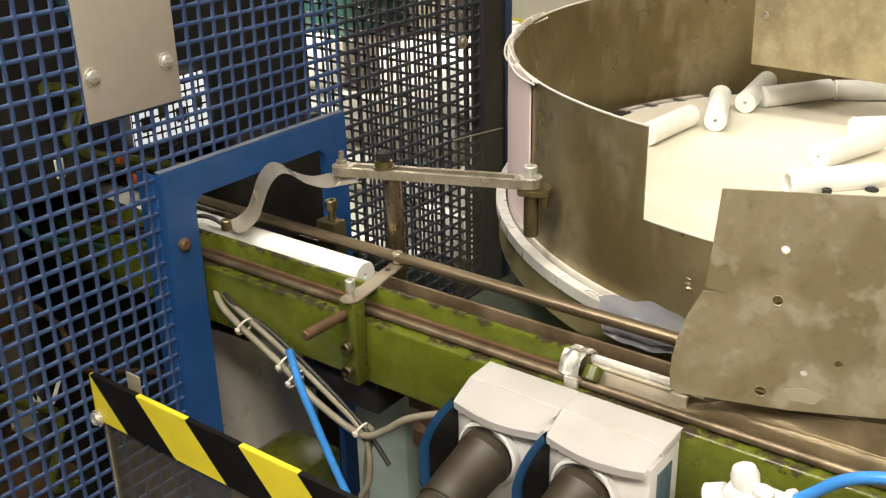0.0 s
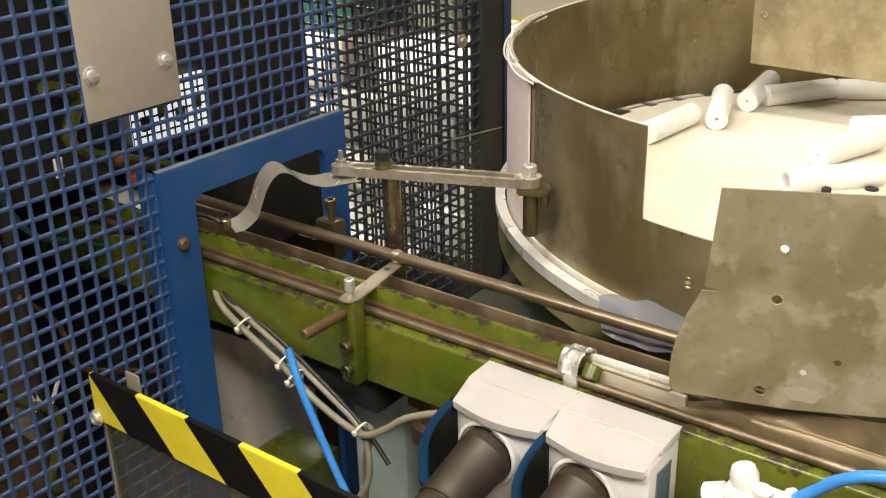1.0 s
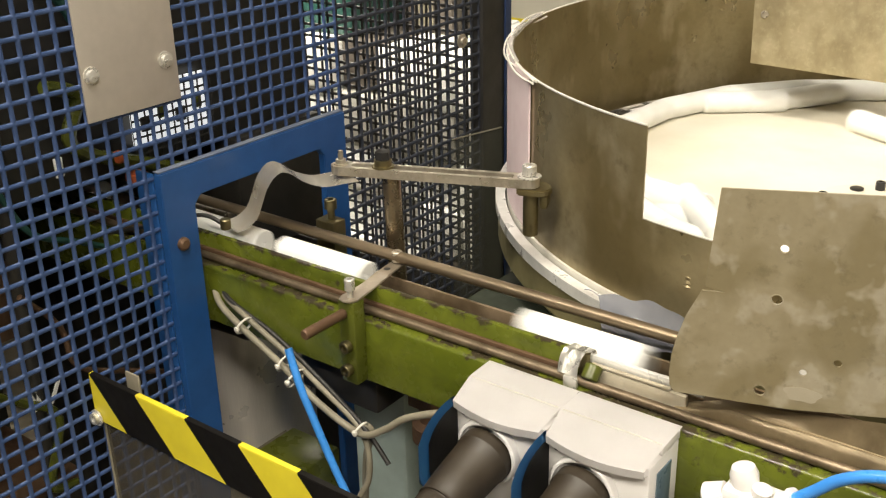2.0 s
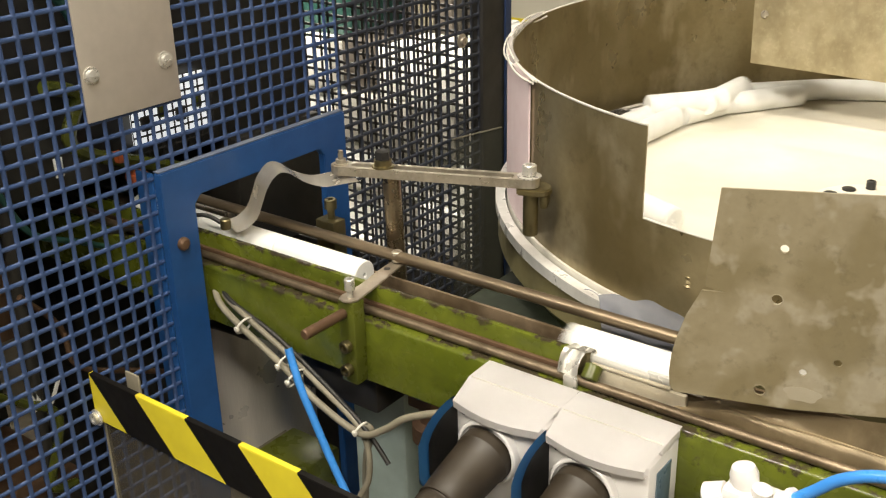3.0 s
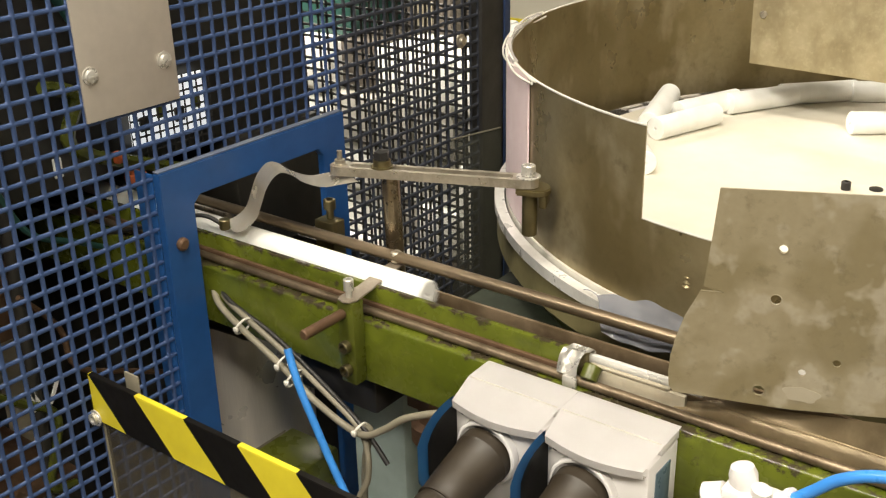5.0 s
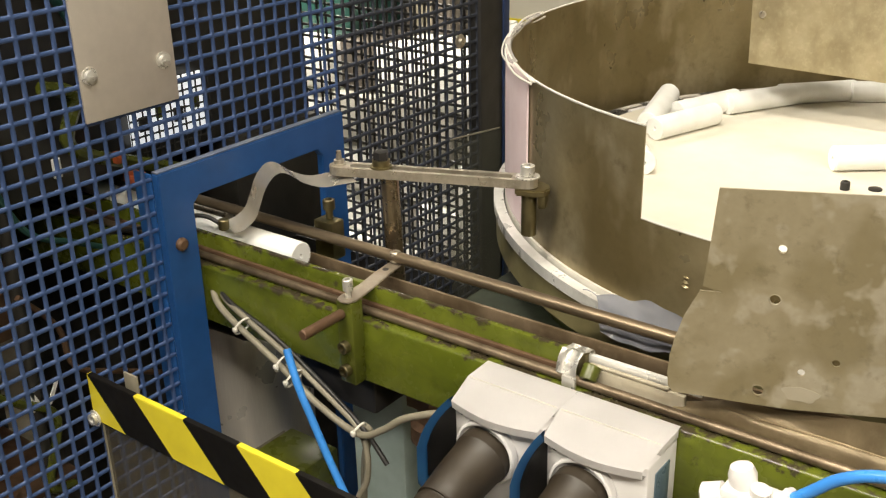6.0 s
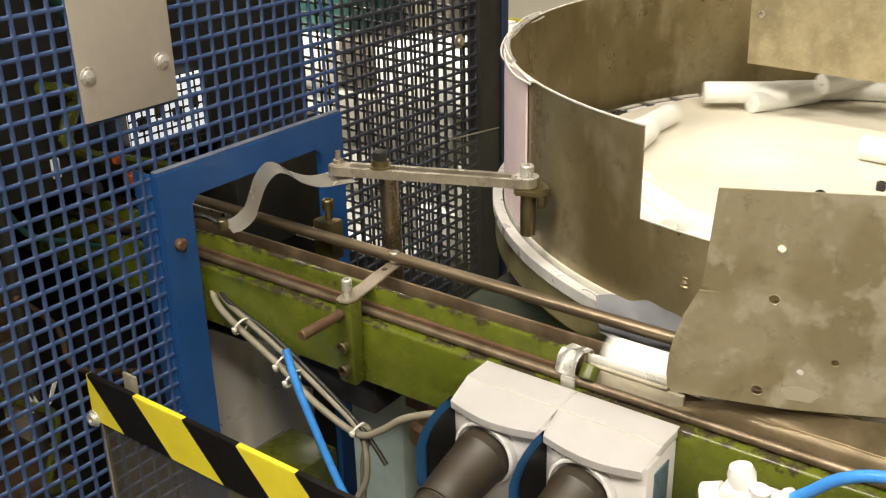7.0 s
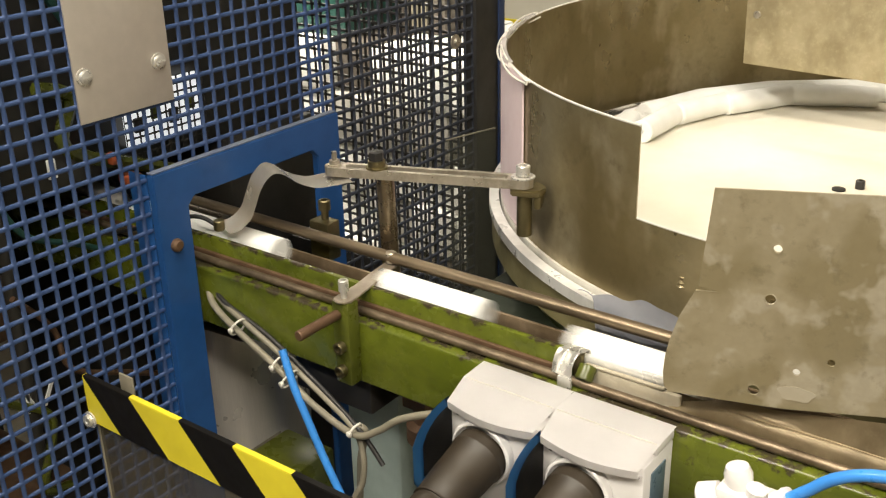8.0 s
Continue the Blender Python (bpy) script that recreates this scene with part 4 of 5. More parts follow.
def socket_box(x0, x1, label):
    t = thing("power_socket", label, "power socket", ((x0 + x1) / 2, -0.001, 0.75), "sockets on the beam")
    top, y1 = 0.877, -0.066
    # lid top with a bowed front lip
    o = []
    for k in range(13):
        a = k / 12
        o.append((x0 + 0.003 + (x1 - x0 - 0.006) * a, y1 - 0.006 * math.sin(math.pi * a), 0.866 - 0.0025 * math.sin(math.pi * a)))
    o = [Vector(p) for p in o]
    mx = (x0 + x1) / 2
    full = (x1 - x0 + 0.0006) / (o[-1].x - o[0].x)
    back = [Vector((mx + (p.x - mx) * full, -0.034, top - 0.001)) for p in o]
    rear = [Vector((mx + (p.x - mx) * full, -0.001, top)) for p in o]
    nose = [Vector((mx + (p.x - mx) * 1.012, p.y + 0.006, p.z + 0.0022)) for p in o]
    low = [Vector((p.x, p.y + 0.001, p.z - 0.008)) for p in o]
    in_ = [Vector((p.x, y1 + 0.009, p.z - 0.009)) for p in o]
    part("hood", sheet([rear, back, [b.lerp(f, 0.5) for b, f in zip(back, nose)], nose, o, low, in_], 0.002), WHITE, t, "white plastic hood")
    ho = part("housing", boxy((x0 + 0.001, -0.058, 0.755), (x1 - 0.001, -0.0012, 0.8650), 0.003), WHITE, t, "white plastic housing")
    part("rear_case", boxy((x0 + 0.0008, -0.036, 0.8652), (x1 - 0.0008, -0.0014, 0.8742), 0.0015), WHITE, t)
    part("seam", boxy((x0 + 0.002, -0.0353, top - 0.0012), (x1 - 0.002, -0.0349, top + 0.0001), 0), TIE, t)
    c = Vector(((x0 + x1) / 2 - 0.010, -0.0585, 0.822))
    part("collar", lathe(c, c + Vector((0, -1, 0)), [(0, 0.0325), (0.007, 0.0322), (0.0085, 0.031), (0.0085, 0.0292), (0.002, 0.0288), (0.002, 0)], 40), WHITE, ho, "raised round collar")
    part("latch", boxy((x1 - 0.020, -0.068, 0.798), (x1 - 0.012, -0.0585, 0.818), 0.002), WHITE, t)
    for dx, z in ((0.010, 0.852), (0.078, 0.775), (0.012, 0.775)):
        part("screw_hole", lathe((x0 + dx, -0.0582, z), (x0 + dx, -1, z), [(0, 0), (0, 0.003), (0.0006, 0.003), (0.0006, 0)], 14), BLACK, ho)
    # open cap, hinged on the side
    g = []
    for i in range(9):
        a = i / 8
        y = -0.058 - 0.056 * a
        h = 0.040 * math.sqrt(max(0.0, 1 - (a * 0.95) ** 2.4)) + 0.006
        g.append([(x0 - 0.001 - 0.004 * math.sin(math.pi * a) * (1 - (2 * j / 8 - 1) ** 2), y, 0.820 + h * (2 * j / 8 - 1)) for j in range(9)])
    cp = part("cap", sheet(g, 0.004), BLUECAP, t, "open blue plastic cap")
    # Black layer over most of the cap's inner face, leaving a blue border.
    inner_face = [[(q[0] + 0.0036, -0.0585 + (q[1] + 0.058) * 0.80, 0.821 + (q[2] - 0.820) * 0.84) for q in row] for row in g]
    part("cap_inner", sheet(inner_face, 0.0025), BLACK, cp, "black inner face")
    return t, c


def power_plug(c):
    """A rubber plug with its cable, pushed into a socket."""
    t = thing("power_plug", "dark grey rubber power plug pushed into the socket", "plug", tuple(c + Vector((0, -0.012, 0))), "plugs in the sockets")
    d = Vector((0.0, -1.0, -0.2)).normalized()
    bd = part("body", lathe(c + d * 0.003, c + d, [(0, 0), (0, 0.027), (0.012, 0.0275), (0.014, 0.0262), (0.05, 0.0245), (0.075, 0.022), (0.078, 0.0205), (0.081, 0.0205), (0.083, 0.0215), (0.10, 0.0195), (0.102, 0.014), (0.102, 0)], 36), RUBBER, t)
    part("ring", lathe(c + d * 0.079, c + d, [(0, 0.0204), (0, 0.0226), (0.002, 0.0226), (0.002, 0.0204)], 36), RUBBER, bd)
    p = c + d * 0.10
    part("lead", hose([p, p + d * 0.04, p + d * 0.08 + Vector((0, 0, -0.03)), p + d * 0.09 + Vector((0.0, 0, -0.12)), p + Vector((0.02, -0.05, -0.4))], 0.0065), BLACK, bd, "black rubber lead")


S1, C1 = socket_box(0.180, 0.2795, "white plastic power socket with an open blue cap")
S2, C2 = socket_box(0.2805, 0.381, "white plastic power socket with a blue-grey side window")
power_plug(C1)
power_plug(C2)
part("side_window", boxy((0.3795, -0.045, 0.77), (0.3812, -0.018, 0.853), 0.0006), BLUEGREY, S2, "blue-grey oval side window")

# ---- hazard strip and its acrylic sheet ----


def hazard_strip():
    y = -0.174
    t = thing("hazard_guard", "yellow and black striped guard edge above smoky acrylic", "guard panel", (-0.07, y, 0.3))
    x0, x1, zb, zt = -0.233, 0.30, 0.751, 0.807
    slant = -0.054
    step = 0.079
    k = 0
    x = -0.311
    while x < x1:
        a, b = x, x + step

        def cl(v):
            return min(max(v, x0), x1)
        quad = [(cl(a), zt), (cl(b), zt), (cl(b - slant), zb), (cl(a - slant), zb)]
        pts = []
        for p in quad:
            if not pts or (Vector(p) - Vector(pts[-1])).length > 1e-5:
                pts.append(p)
        if len(pts) > 2 and abs(pts[0][0] - pts[1][0]) + abs(pts[-1][0] - pts[0][0]) > 1e-4:
            part("stripe", slab([(px, y - 0.0022, pz) for px, pz in pts], (0, 0.0012, 0)), BLACKTAPE if k % 2 else YELLOW, t, "black tape" if k % 2 else "yellow tape", smooth=False)
        if cl(b) - cl(a) > 0.001:
            part("lip_stripe", slab([(cl(a), y - 0.002, zt + 0.0005), (cl(b), y - 0.002, zt + 0.0005), (cl(b), y + 0.004, zt + 0.0006), (cl(a), y + 0.004, zt + 0.0006)], (0, 0, 0.001)), BLACKTAPE if k % 2 else YELLOW, t, smooth=False)
        x += step
        k += 1
    part("edge_rail", boxy((x0, y - 0.0008, zb), (x1, y + 0.004, zt), 0.0008), BLACKTAPE, t)
    part("acrylic_sheet", boxy((x0 + 0.006, y + 0.0045, 0.30), (x1, y + 0.0085, 0.78), 0.0008), SMOKE, t, "smoky acrylic sheet")
    part("sheet_edge", boxy((x0 + 0.003, y + 0.0035, 0.30), (x0 + 0.0058, y + 0.009, 0.752), 0.0008), CABLE, t, "pale sheet edge")
    bm = lathe((x0 + 0.004, y - 0.003, 0.754), (x0 + 0.004, y - 1, 0.754), [(0, 0), (0, 0.010), (0.0015, 0.010), (0.0015, 0.007), (0.006, 0.0068), (0.006, 0.0035), (0.003, 0.003), (0.003, 0)], 20)
    part("bolt", bm, ZINC, t, "steel bolt")
    part("tab", boxy((x0 + 0.050, y + 0.010, 0.78), (x0 + 0.072, y + 0.013, 0.822), 0.001), CABLE, t, "pale metal tab")


hazard_strip()

# ---- below the beam ----


def stands():
    t = thing("support_column", "pale teal square column under the conveyor", "column", (-0.07, 0.14, 0))
    part("shaft", boxy((-0.105, 0.104, 0.0), (-0.02, 0.19, 0.76), 0.004), TEAL, t)
    part("foot_plate", boxy((-0.135, 0.08, 0.0), (0.01, 0.22, 0.012), 0.002), TEAL, t)
    t = thing("support_block", "olive green steel support with a pale wedge beside it", "support", (-0.18, 0.05, 0))
    part("block", boxy((-0.215, 0.03, 0.0), (-0.13, 0.10, 0.60), 0.004), GREEN, t)
    part("wedge", slab([(-0.33, 0.03, 0.50), (-0.217, 0.03, 0.50), (-0.217, 0.03, 0.60)], (0, 0.06, 0), 0.001), CABLE, t, "pale wedge", smooth=False)


stands()


def cables():
    t = thing("grey_cable", "grey sheathed cable hanging below the beam with white ties", "cable", (-0.1, -0.02, 0.8))
    part("sheath", hose([(-0.30, 0.03, 0.862), (-0.24, 0.012, 0.846), (-0.205, -0.008, 0.834), (-0.159, -0.02, 0.822), (-0.093, -0.022, 0.793), (-0.035, -0.024, 0.763), (0.026, -0.026, 0.748), (0.058, -0.022, 0.763), (0.087, -0.018, 0.786), (0.14, -0.012, 0.808), (0.19, -0.006, 0.812)], 0.0040), CABLE, t)
    part("second_sheath", hose([(-0.30, 0.04, 0.86), (-0.24, 0.018, 0.848), (-0.20, 0.0, 0.838), (-0.159, -0.010, 0.830), (-0.093, -0.010, 0.800), (-0.035, -0.012, 0.772), (0.015, -0.016, 0.748), (0.033, -0.022, 0.725), (0.034, -0.026, 0.69), (0.022, -0.03, 0.66), (0.0, -0.02, 0.58)], 0.0036), CABLE, t)
    part("third_sheath", hose([(0.02, -0.014, 0.752), (0.028, -0.01, 0.742), (0.016, -0.008, 0.70), (0.010, -0.008, 0.62)], 0.004), CABLE, t)
    part("black_wire", hose([(-0.3, 0.04, 0.85), (-0.24, 0.02, 0.848), (-0.19, -0.004, 0.840), (-0.12, -0.006, 0.818), (-0.06, -0.008, 0.790), (0.0, -0.012, 0.760), (0.035, -0.018, 0.742), (0.060, -0.02, 0.718)], 0.0028), BLACK, t, "black wire with a cut end")
    for x, y, z, r in ((-0.155, -0.017, 0.822, 0.0115), (-0.090, -0.018, 0.795, 0.0125), (-0.072, -0.022, 0.782, 0.0125), (0.024, -0.023, 0.751, 0.0095)):
        d = Vector((0.86, -0.02, -0.42))
        u, w, _ = frame_of(d)
        ring = [Vector((x, y, z)) + (u * math.cos(q) + w * math.sin(q)) * r for q in [2 * math.pi * k / 14 for k in range(15)]]
        ct = part("cable_tie", hose(ring, 0.0013, 8, 2), TIE, t, "white cable tie")
        part("tie_lock", boxy((x - 0.003, y - r - 0.002, z - 0.0025), (x + 0.003, y - r + 0.002, z + 0.0025), 0.001), TIE, ct)
    t = thing("air_hose", "bright blue pneumatic hose hanging beside the cables", "hose", (-0.05, -0.03, 0.75))
    part("tube", hose([(-0.079, -0.022, 0.818), (-0.060, -0.028, 0.782), (-0.040, -0.030, 0.745), (-0.018, -0.030, 0.700), (0.004, -0.030, 0.660), (0.03, -0.030, 0.615), (0.06, -0.03, 0.50)], 0.0046), HOSE, t)


cables()


def air_fitting():
    t = thing("air_valve", "white plastic push-in valve with a blue hose", "valve", (0.45, -0.04, 0.84))
    part("body", boxy((0.440, -0.060, 0.842), (0.490, -0.032, 0.874), 0.005), WHITE, t)
    part("knob", lathe((0.456, -0.045, 0.872), (0.450, -0.045, 0.9), [(0, 0), (0, 0.0105), (0.012, 0.0115), (0.019, 0.009), (0.021, 0.004), (0.021, 0)], 24), WHITE, t)
    part("cap", lathe((0.470, -0.05, 0.872), (0.474, -0.052, 0.9), [(0, 0), (0, 0.008), (0.008, 0.008), (0.010, 0.005), (0.010, 0)], 20), WHITE, t)
    part("port", lathe((0.442, -0.050, 0.862), (0.41, -0.056, 0.850), [(0, 0), (0, 0.011), (0.016, 0.011), (0.018, 0.008), (0.018, 0)], 20), WHITE, t)
    part("collar", lathe((0.486, -0.05, 0.872), (0.53, -0.05, 0.90), [(0, 0), (0, 0.0095), (0.009, 0.0095), (0.009, 0.011), (0.013, 0.011), (0.013, 0.006)], 24), WHITE, t)
    part("stem", boxy((0.455, -0.040, 0.80), (0.475, -0.001, 0.845), 0.002), STEEL, t)
    part("tube", hose([(0.492, -0.05, 0.877), (0.508, -0.05, 0.893), (0.528, -0.05, 0.9125), (0.556, -0.05, 0.926), (0.60, -0.05, 0.932), (0.70, -0.04, 0.92)], 0.0048), HOSE, t, "bright blue hose")


air_fitting()

# ---- the white tubes ----
TL, TR = 0.130, 0.0170


def make_tube(label, group):
    """A hollow white plastic tube along its own x axis."""
    n = 28
    prof = [(0.0, TR - 0.0012), (0.0012, TR), (TL - 0.0012, TR), (TL, TR - 0.0012), (TL, 0.0030), (TL - 0.003, 0.0022), (0.014, 0.0022), (0.012, TR - 0.0058), (0.001, TR - 0.0055), (0.0, TR - 0.0045)]
    prof = [(h - TL / 2, r) for h, r in prof]
    bm = lathe((0, 0, 0), (1, 0, 0), prof + prof[:1], n)
    bmesh.ops.remove_doubles(bm, verts=bm.verts[:], dist=1e-6)
    return solo("tube", bm, TUBEWHITE, label, "tube", group)


BELT_TUBE = make_tube("white plastic tube riding along the conveyor", "tubes on the conveyor")
BOWL_TUBE = make_tube("white plastic tube lying on the turning disc", "tubes in the bowl")

REST = turn_at(4.5)
# tubes lying still at the start: centre x, y, heading in degrees, tilt
FIRST = [(0.044, 0.665, 266, 0), (0.072, 0.780, -70, 3), (0.085, 0.904, 96, 3), (0.138, 0.942, 56, 0), (0.238, 1.027, 32, 0), (0.297, 0.696, 252, 0), (0.323, 0.558, 228, 0), (0.324, 0.832, 220, 0), (0.350, 1.060, 8, 0)]
# tubes lying still while the disc rests in the middle
SECOND = [(0.061, 0.693, 252, 0), (0.006, 0.715, 102, 6), (0.060, 0.532, -52, 0), (0.052, 0.790, 70, 0), (0.108, 0.872, 60, 0), (0.168, 0.961, 45, 0), (0.266, 1.028, 32, 0), (0.310, 0.892, 38, 0), (0.375, 1.055, 4, 0)]


CHAIN, INNER, WIDE = 0.402, 0.366, 0.435


def on_disc(x, y, h, tilt=0, lift=0.0, turned=0.0):
    """A tube's place on the disc as it lies at turn zero: angle, radius, lean off the tangent (degrees), tilt, lift."""
    v = Vector((x - BC.x, y - BC.y))
    a = math.degrees(math.atan2(v.y, v.x))
    return (a + math.degrees(turned)) % 360, v.length, (h - a - 90 + 90) % 180 - 90, tilt, lift


def ring_tubes():
    """Each tube's four places: resting, running, resting again, running again, with the spans in which it changes."""
    early, late = ((1.0, 1.4), (3.6, 4.2), (6.5, 6.95)), ((1.5, 2.6), (3.6, 4.2), (6.5, 6.95))
    a = [on_disc(*p) for p in FIRST]
    b = [on_disc(*p, 0.0, REST) for p in SECOND]
    out = []
    aside = ((1.0, 1.4), (2.2, 3.0), (6.5, 7.2))
    for k, goal, mid in ((0, (176, CHAIN), None), (3, (133.5, CHAIN), None), (4, (115, CHAIN), (124, 0.33)), (8, (96.5, CHAIN), (136, 0.30))):
        run = (*goal, 0, 0, 0)
        out.append((a[k], run, (*mid, 0, 0, 0) if mid else run, run, aside if mid else early))
    out.append((a[1], (157.2, CHAIN, 4, 0, 0), (157.2, CHAIN, 4, 0, 0), (157.2, CHAIN, 0, 0, 0), early))
    out.append((a[2], (145.4, CHAIN, 88, 3, 0), (145.4, CHAIN, 60, 3, 0), (145.4, INNER, 5, 0, 0), early))
    for k, goal, lean, mid in ((5, 112, 9, (124, 0.27)), (6, 92, -6, (140, 0.24)), (7, 128, 3, (158, 0.30))):
        out.append((a[k], (*mid, lean, 0, 0), (*mid, lean, 0, 0), (goal, INNER, lean, 0, 0), late))
    for k, goal in ((8, 309.5), (6, 328.2), (5, 346.9), (4, 5.6), (3, 24.2)):
        run = (goal, CHAIN, 0, 0, 0)
        wide = (goal, CHAIN if k > 4 else WIDE, 0, 0, 0)
        out.append((wide, wide, b[k], run, early))
    out.append(((43, WIDE, 0, 0, 0), (43, WIDE, 0, 0, 0), b[0], (34, INNER, 14, 0, 0), early))
    out.append((b[1], b[1], b[1], (16, CHAIN - 0.014, 30, 5, 0.020), early))
    out.append(((62, WIDE, 0, 0, 0), (62, WIDE, 0, 0, 0), b[2], (44, INNER + 0.010, -24, 0, 0.012), early))
    rolling = (313, INNER, 3, 0, 0)
    out.append((rolling, rolling, b[7], b[7], ((1.0, 1.4), (3.9, 4.6), (6.5, 6.95))))
    # the rest of the ring, end to end; those past the outlet catch up when the disc starts
    for g, before in ((194.7, (262, 0.33)), (213.4, (276, 0.33)), (232.1, (262, 0.28)), (250.8, (250.8, WIDE)), (269.5, None), (288.2, None)):
        run = (g, CHAIN, 0, 0, 0)
        out.append(((*before, 0, 0, 0) if before else run, run, run, (g, WIDE, 0, 0, 0), ((1.05, 1.5), (3.6, 4.2), (6.5, 6.95))))
    for g, mid in ((59.5, (150, 0.27)), (78.0, (166, 0.33))):
        run = (g, CHAIN, 0, 0, 0)
        out.append((run, (*mid, 0, 0, 0), (*mid, 0, 0, 0), run, ((1.2, 2.4), (3.6, 4.2), (6.5, 7.2))))
    # tubes lying inside the ring or piled on it
    for g, lean, before in ((205, 16, (280, 0.27)), (222, -22, (298, 0.30))):
        run = (g, INNER, lean, 0, 0)
        out.append(((*before, lean, 0, 0), run, run, (g + 60, INNER, lean, 0, 0), ((1.05, 1.5), (3.6, 4.2), (6.5, 6.95))))
    for g, r, lean, lift, to in ((296, INNER, 4, 0.0, 284), (336, INNER + 0.002, -5, 0.0, 268), (308, INNER + 0.004, 24, 0.014, 262), (321, INNER + 0.004, -26, 0.016, 252)):
        run = (g, r, lean, 0, lift)
        end = (to, INNER - 0.040, 6, 0, 0)
        out.append((run, run, end, end, early))
    return out


PLACES = ring_tubes()
BOWL_TUBES = [BOWL_TUBE] + [copy_thing(BOWL_TUBE, Matrix.Identity(4)) for _ in PLACES[1:]]
ROLLER = BOWL_TUBES[17]


def place_at(spec, t):
    """A tube's place on the disc at a time, eased from one to the next."""
    cur = spec[0]
    for goal, (t0, t1) in zip(spec[1:4], spec[4]):
        s = min(1.0, max(0.0, (t - t0) / (t1 - t0)))
        s = s * s * (3 - 2 * s)
        turn = (goal[0] - cur[0] + 180) % 360 - 180
        lean = (goal[2] - cur[2] + 90) % 180 - 90
        cur = (cur[0] + turn * s, cur[1] + (goal[1] - cur[1]) * s, cur[2] + lean * s, cur[3] + (goal[3] - cur[3]) * s, cur[4] + (goal[4] - cur[4]) * s)
    return cur


# conveyor tubes: rows of seconds and the x of the tube's middle
V = 1.15


QUEUE = [(0.0, -0.093), (0.1, -0.093), (0.2, -0.116), (0.3, -0.169), (0.45, -0.171), (0.6, -0.183), (0.7, -0.205), (0.8, -0.255), (0.95, -0.36), (1.1, -0.44), (1.6, -0.48), (2.2, -0.62), (2.8, -0.70), (4.0, -0.98), (4.7, -1.20), (6.0, -1.40), (7.0, -1.65), (8.0, -1.885)]
# two tubes that land in line and wait under the strap in the first gap
NEXT = [(1.5, 0.324), (1.6, 0.213), (1.7, 0.073), (1.8, -0.045), (1.95, -0.21), (2.1, -0.27), (2.5, -0.29), (2.8, -0.355), (3.05, -0.355), (3.2, -0.393), (3.3, -0.45), (3.4, -0.486), (3.6, -0.501), (3.7, -0.592), (3.8, -0.626), (4.0, -0.651), (4.1, -0.67), (4.2, -0.719), (4.3, -0.758), (4.55, -0.758), (4.6, -0.773), (4.7, -0.814), (5.0, -0.92), (5.4, -1.07), (5.8, -1.097), (5.95, -1.100), (6.1, -1.133), (6.2, -1.191), (6.35, -1.28), (7.0, -1.5), (8.0, -1.75)]


def behind(rows, n, t_join, gap=0.131):
    return [(t, x + gap * n) for t, x in rows if t >= t_join]


WAIT = 0.66
LINE = []


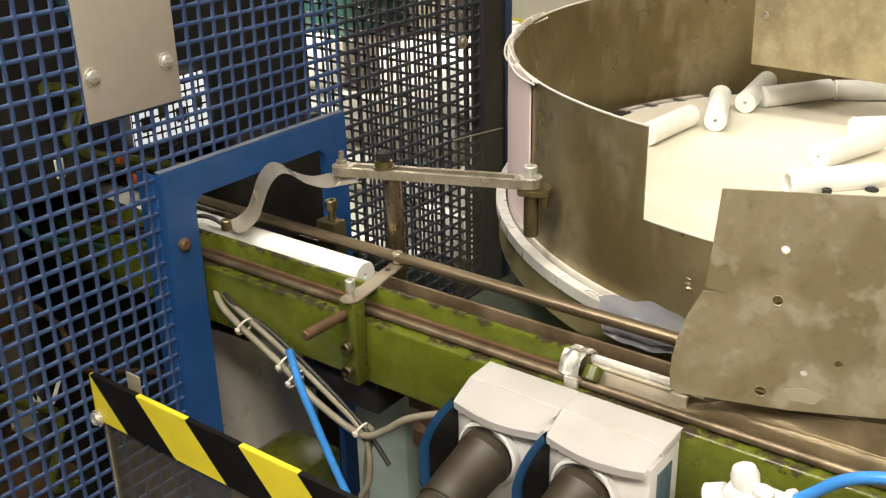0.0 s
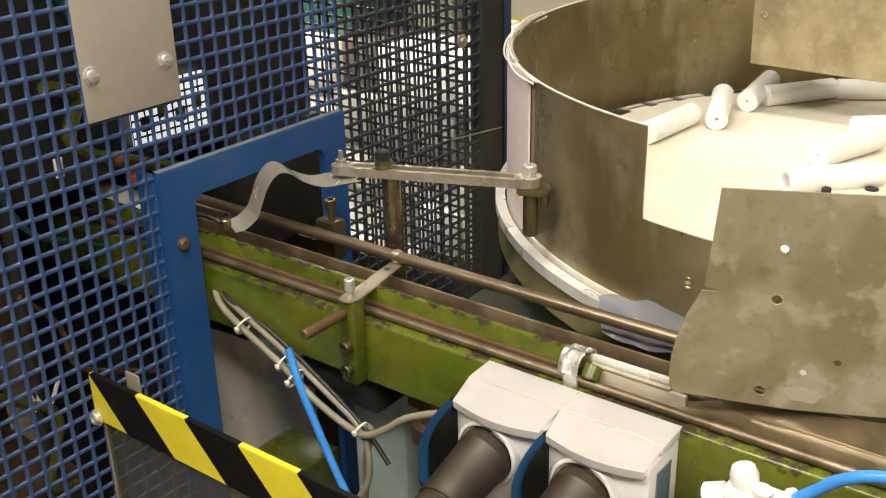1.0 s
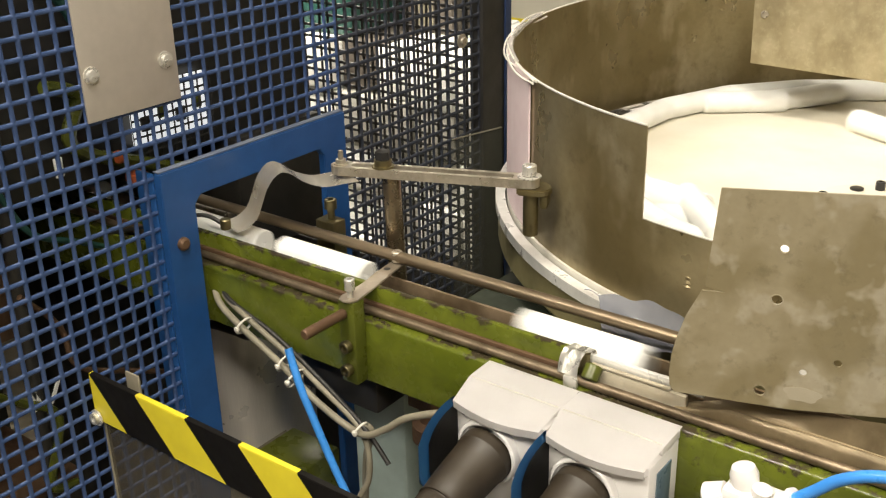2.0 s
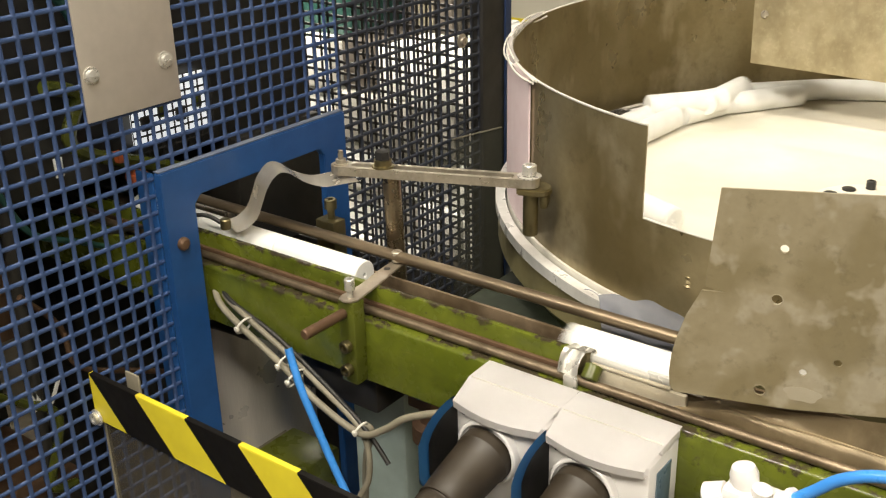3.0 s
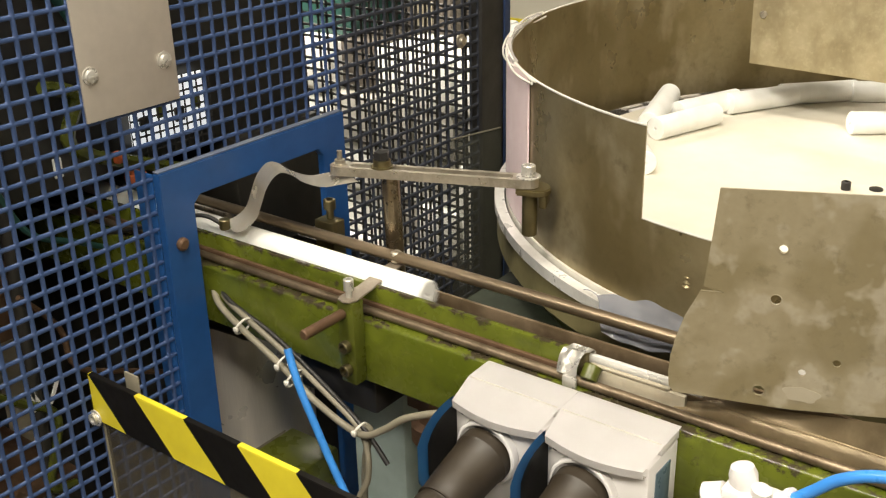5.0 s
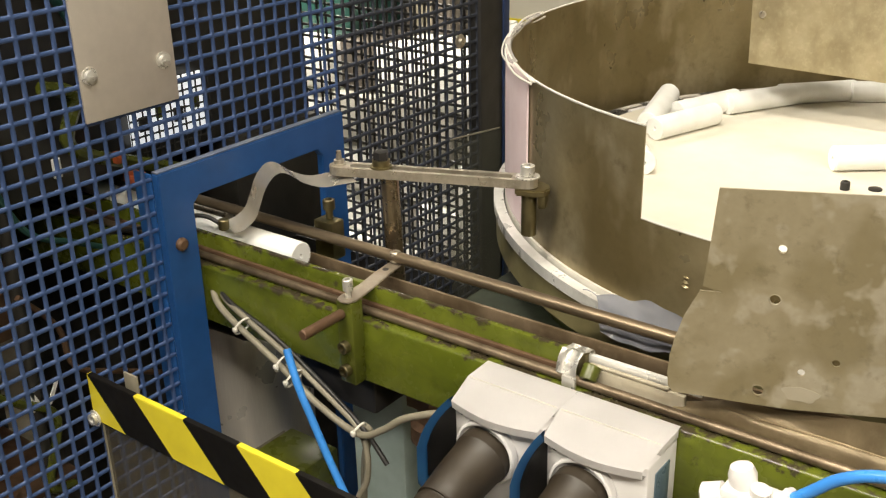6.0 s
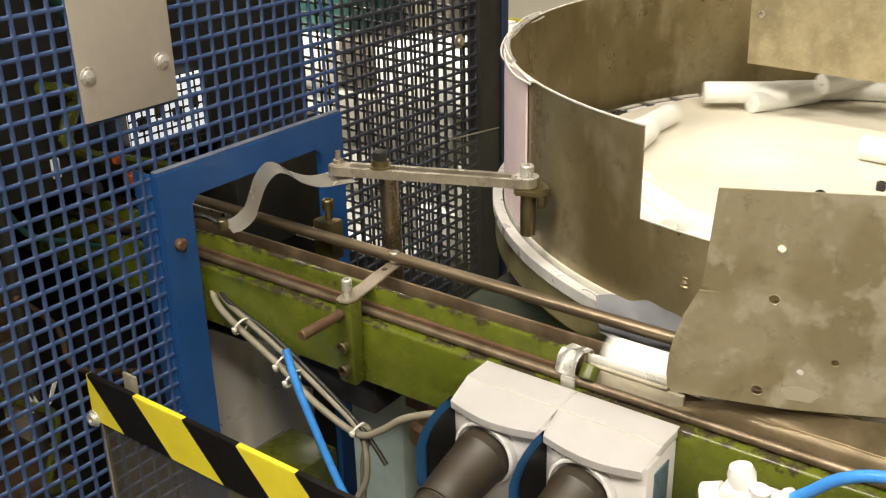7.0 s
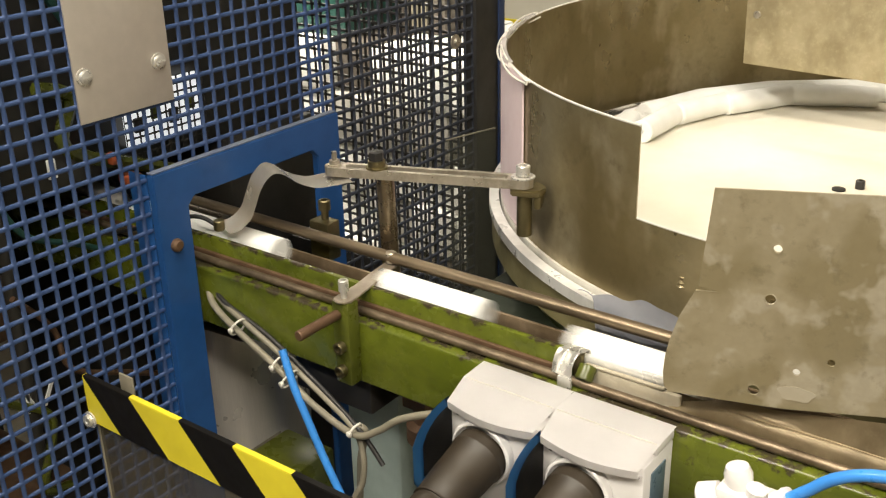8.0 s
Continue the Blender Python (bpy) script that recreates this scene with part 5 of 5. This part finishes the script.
def line_up():
    """All rows of the tubes on the conveyor, in the order in which they come."""
    for k in range(5):
        LINE.append([(t, x - 0.131 * k) for t, x in QUEUE])
    runs = [(1.5, 0.324, NEXT[1:]),
            (1.6, 0.362, [(1.7, 0.226), (1.8, 0.112), (1.9, 0.0), (2.1, -0.135)] + behind(NEXT, 1, 2.4)),
            (2.0, 0.25, [(2.2, 0.02), (2.3, 0.0)] + behind(NEXT, 2, 2.4)),
            (3.0, 0.305, [(3.1, 0.195), (3.2, 0.080), (3.27, -0.02)] + behind(NEXT, 3, 3.3)),
            (3.4, 0.270, [(3.5, 0.119), (3.57, 0.035)] + behind(NEXT, 4, 3.6)),
            (3.5, 0.308, [(3.6, 0.235), (3.7, 0.098), (3.76, 0.05)] + behind(NEXT, 5, 3.8)),
            (3.8, 0.260, [(3.9, 0.165), (3.96, 0.139)] + behind(NEXT, 6, 4.0)),
            (4.7, 0.245, [(4.8, 0.13), (4.87, 0.08)] + behind(NEXT, 7, 5.0)),
            (7.0, 0.350, [(7.1, 0.263), (7.2, 0.157), (7.3, 0.060), (7.4, -0.120), (7.5, -0.235), (7.7, -0.45), (8.0, -0.66)]),
            (7.2, 0.362, [(7.3, 0.265), (7.4, 0.132), (7.5, -0.030), (7.6, -0.172), (7.7, -0.285), (8.0, -0.52)]),
            (7.4, 0.362, [(7.5, 0.265), (7.6, 0.143), (7.7, -0.016), (7.8, -0.172), (7.9, -0.27), (8.0, -0.345)]),
            (7.6, 0.310, [(7.7, 0.203), (7.8, 0.067), (7.9, -0.115), (8.0, -0.215)]),
            (7.8, 0.315, [(7.9, 0.203), (8.0, 0.076)]),
            (8.0, 0.315, [])]
    for k, (t0, x0, rest) in enumerate(runs):
        start = WAIT + 0.14 * k
        t1 = t0 - (start - x0) / V
        rows = [(0.0, start), (max(0.02, t1 - 0.05), start), (t0, x0)] + rest
        if rows[-1][0] < 8.0:
            rows.append((8.0, rows[-1][1]))
        LINE.append(rows)


line_up()
BELT_TUBES = [BELT_TUBE] + [copy_thing(BELT_TUBE, Matrix.Identity(4)) for _ in LINE[1:]]


def motions():
    steps = sorted({round(0.1 * k, 2) for k in range(81)})
    walk(DISC, [(t, pose(BC.x, BC.y, DISC_Z, 0, 0, -math.degrees(turn_at(t)))) for t in steps])
    walk(DISC_HUB, [(t, pose(HUB.x, HUB.y, HUB.z, 0, 0, -math.degrees(turn_at(t)))) for t in steps])
    for ob, spec in zip(BOWL_TUBES, PLACES):
        rows = []
        for t in steps:
            w = turn_at(t)
            deg, r, lean, tilt, lift = place_at(spec, t)
            a = radians(deg) - w
            x, y, roll = BC.x + r * math.cos(a), BC.y + r * math.sin(a), 0.0
            z = DISC_Z + TR + lift + math.sin(radians(abs(tilt))) * TL / 2
            if ob is ROLLER and t > 4.7:
                s = min(1.0, (t - 4.7) / 1.1)
                s = s * s * (3 - 2 * s)
                v = Matrix.Rotation(-(w - REST), 2) @ Vector((0.040 * s, -0.215 * s))
                x, y, roll = x + v.x, y + v.y, -math.degrees(0.19 * s / TR)
            rows.append((t, pose(x, y, z, roll, tilt, math.degrees(a) + 90 + lean)))
        walk(ob, rows)
    for ob, rows in zip(BELT_TUBES, LINE):
        walk(ob, [(t, pose(x, 0.0553, 0.8748 + TR, 0, 0, 0)) for t, x in rows])


motions()
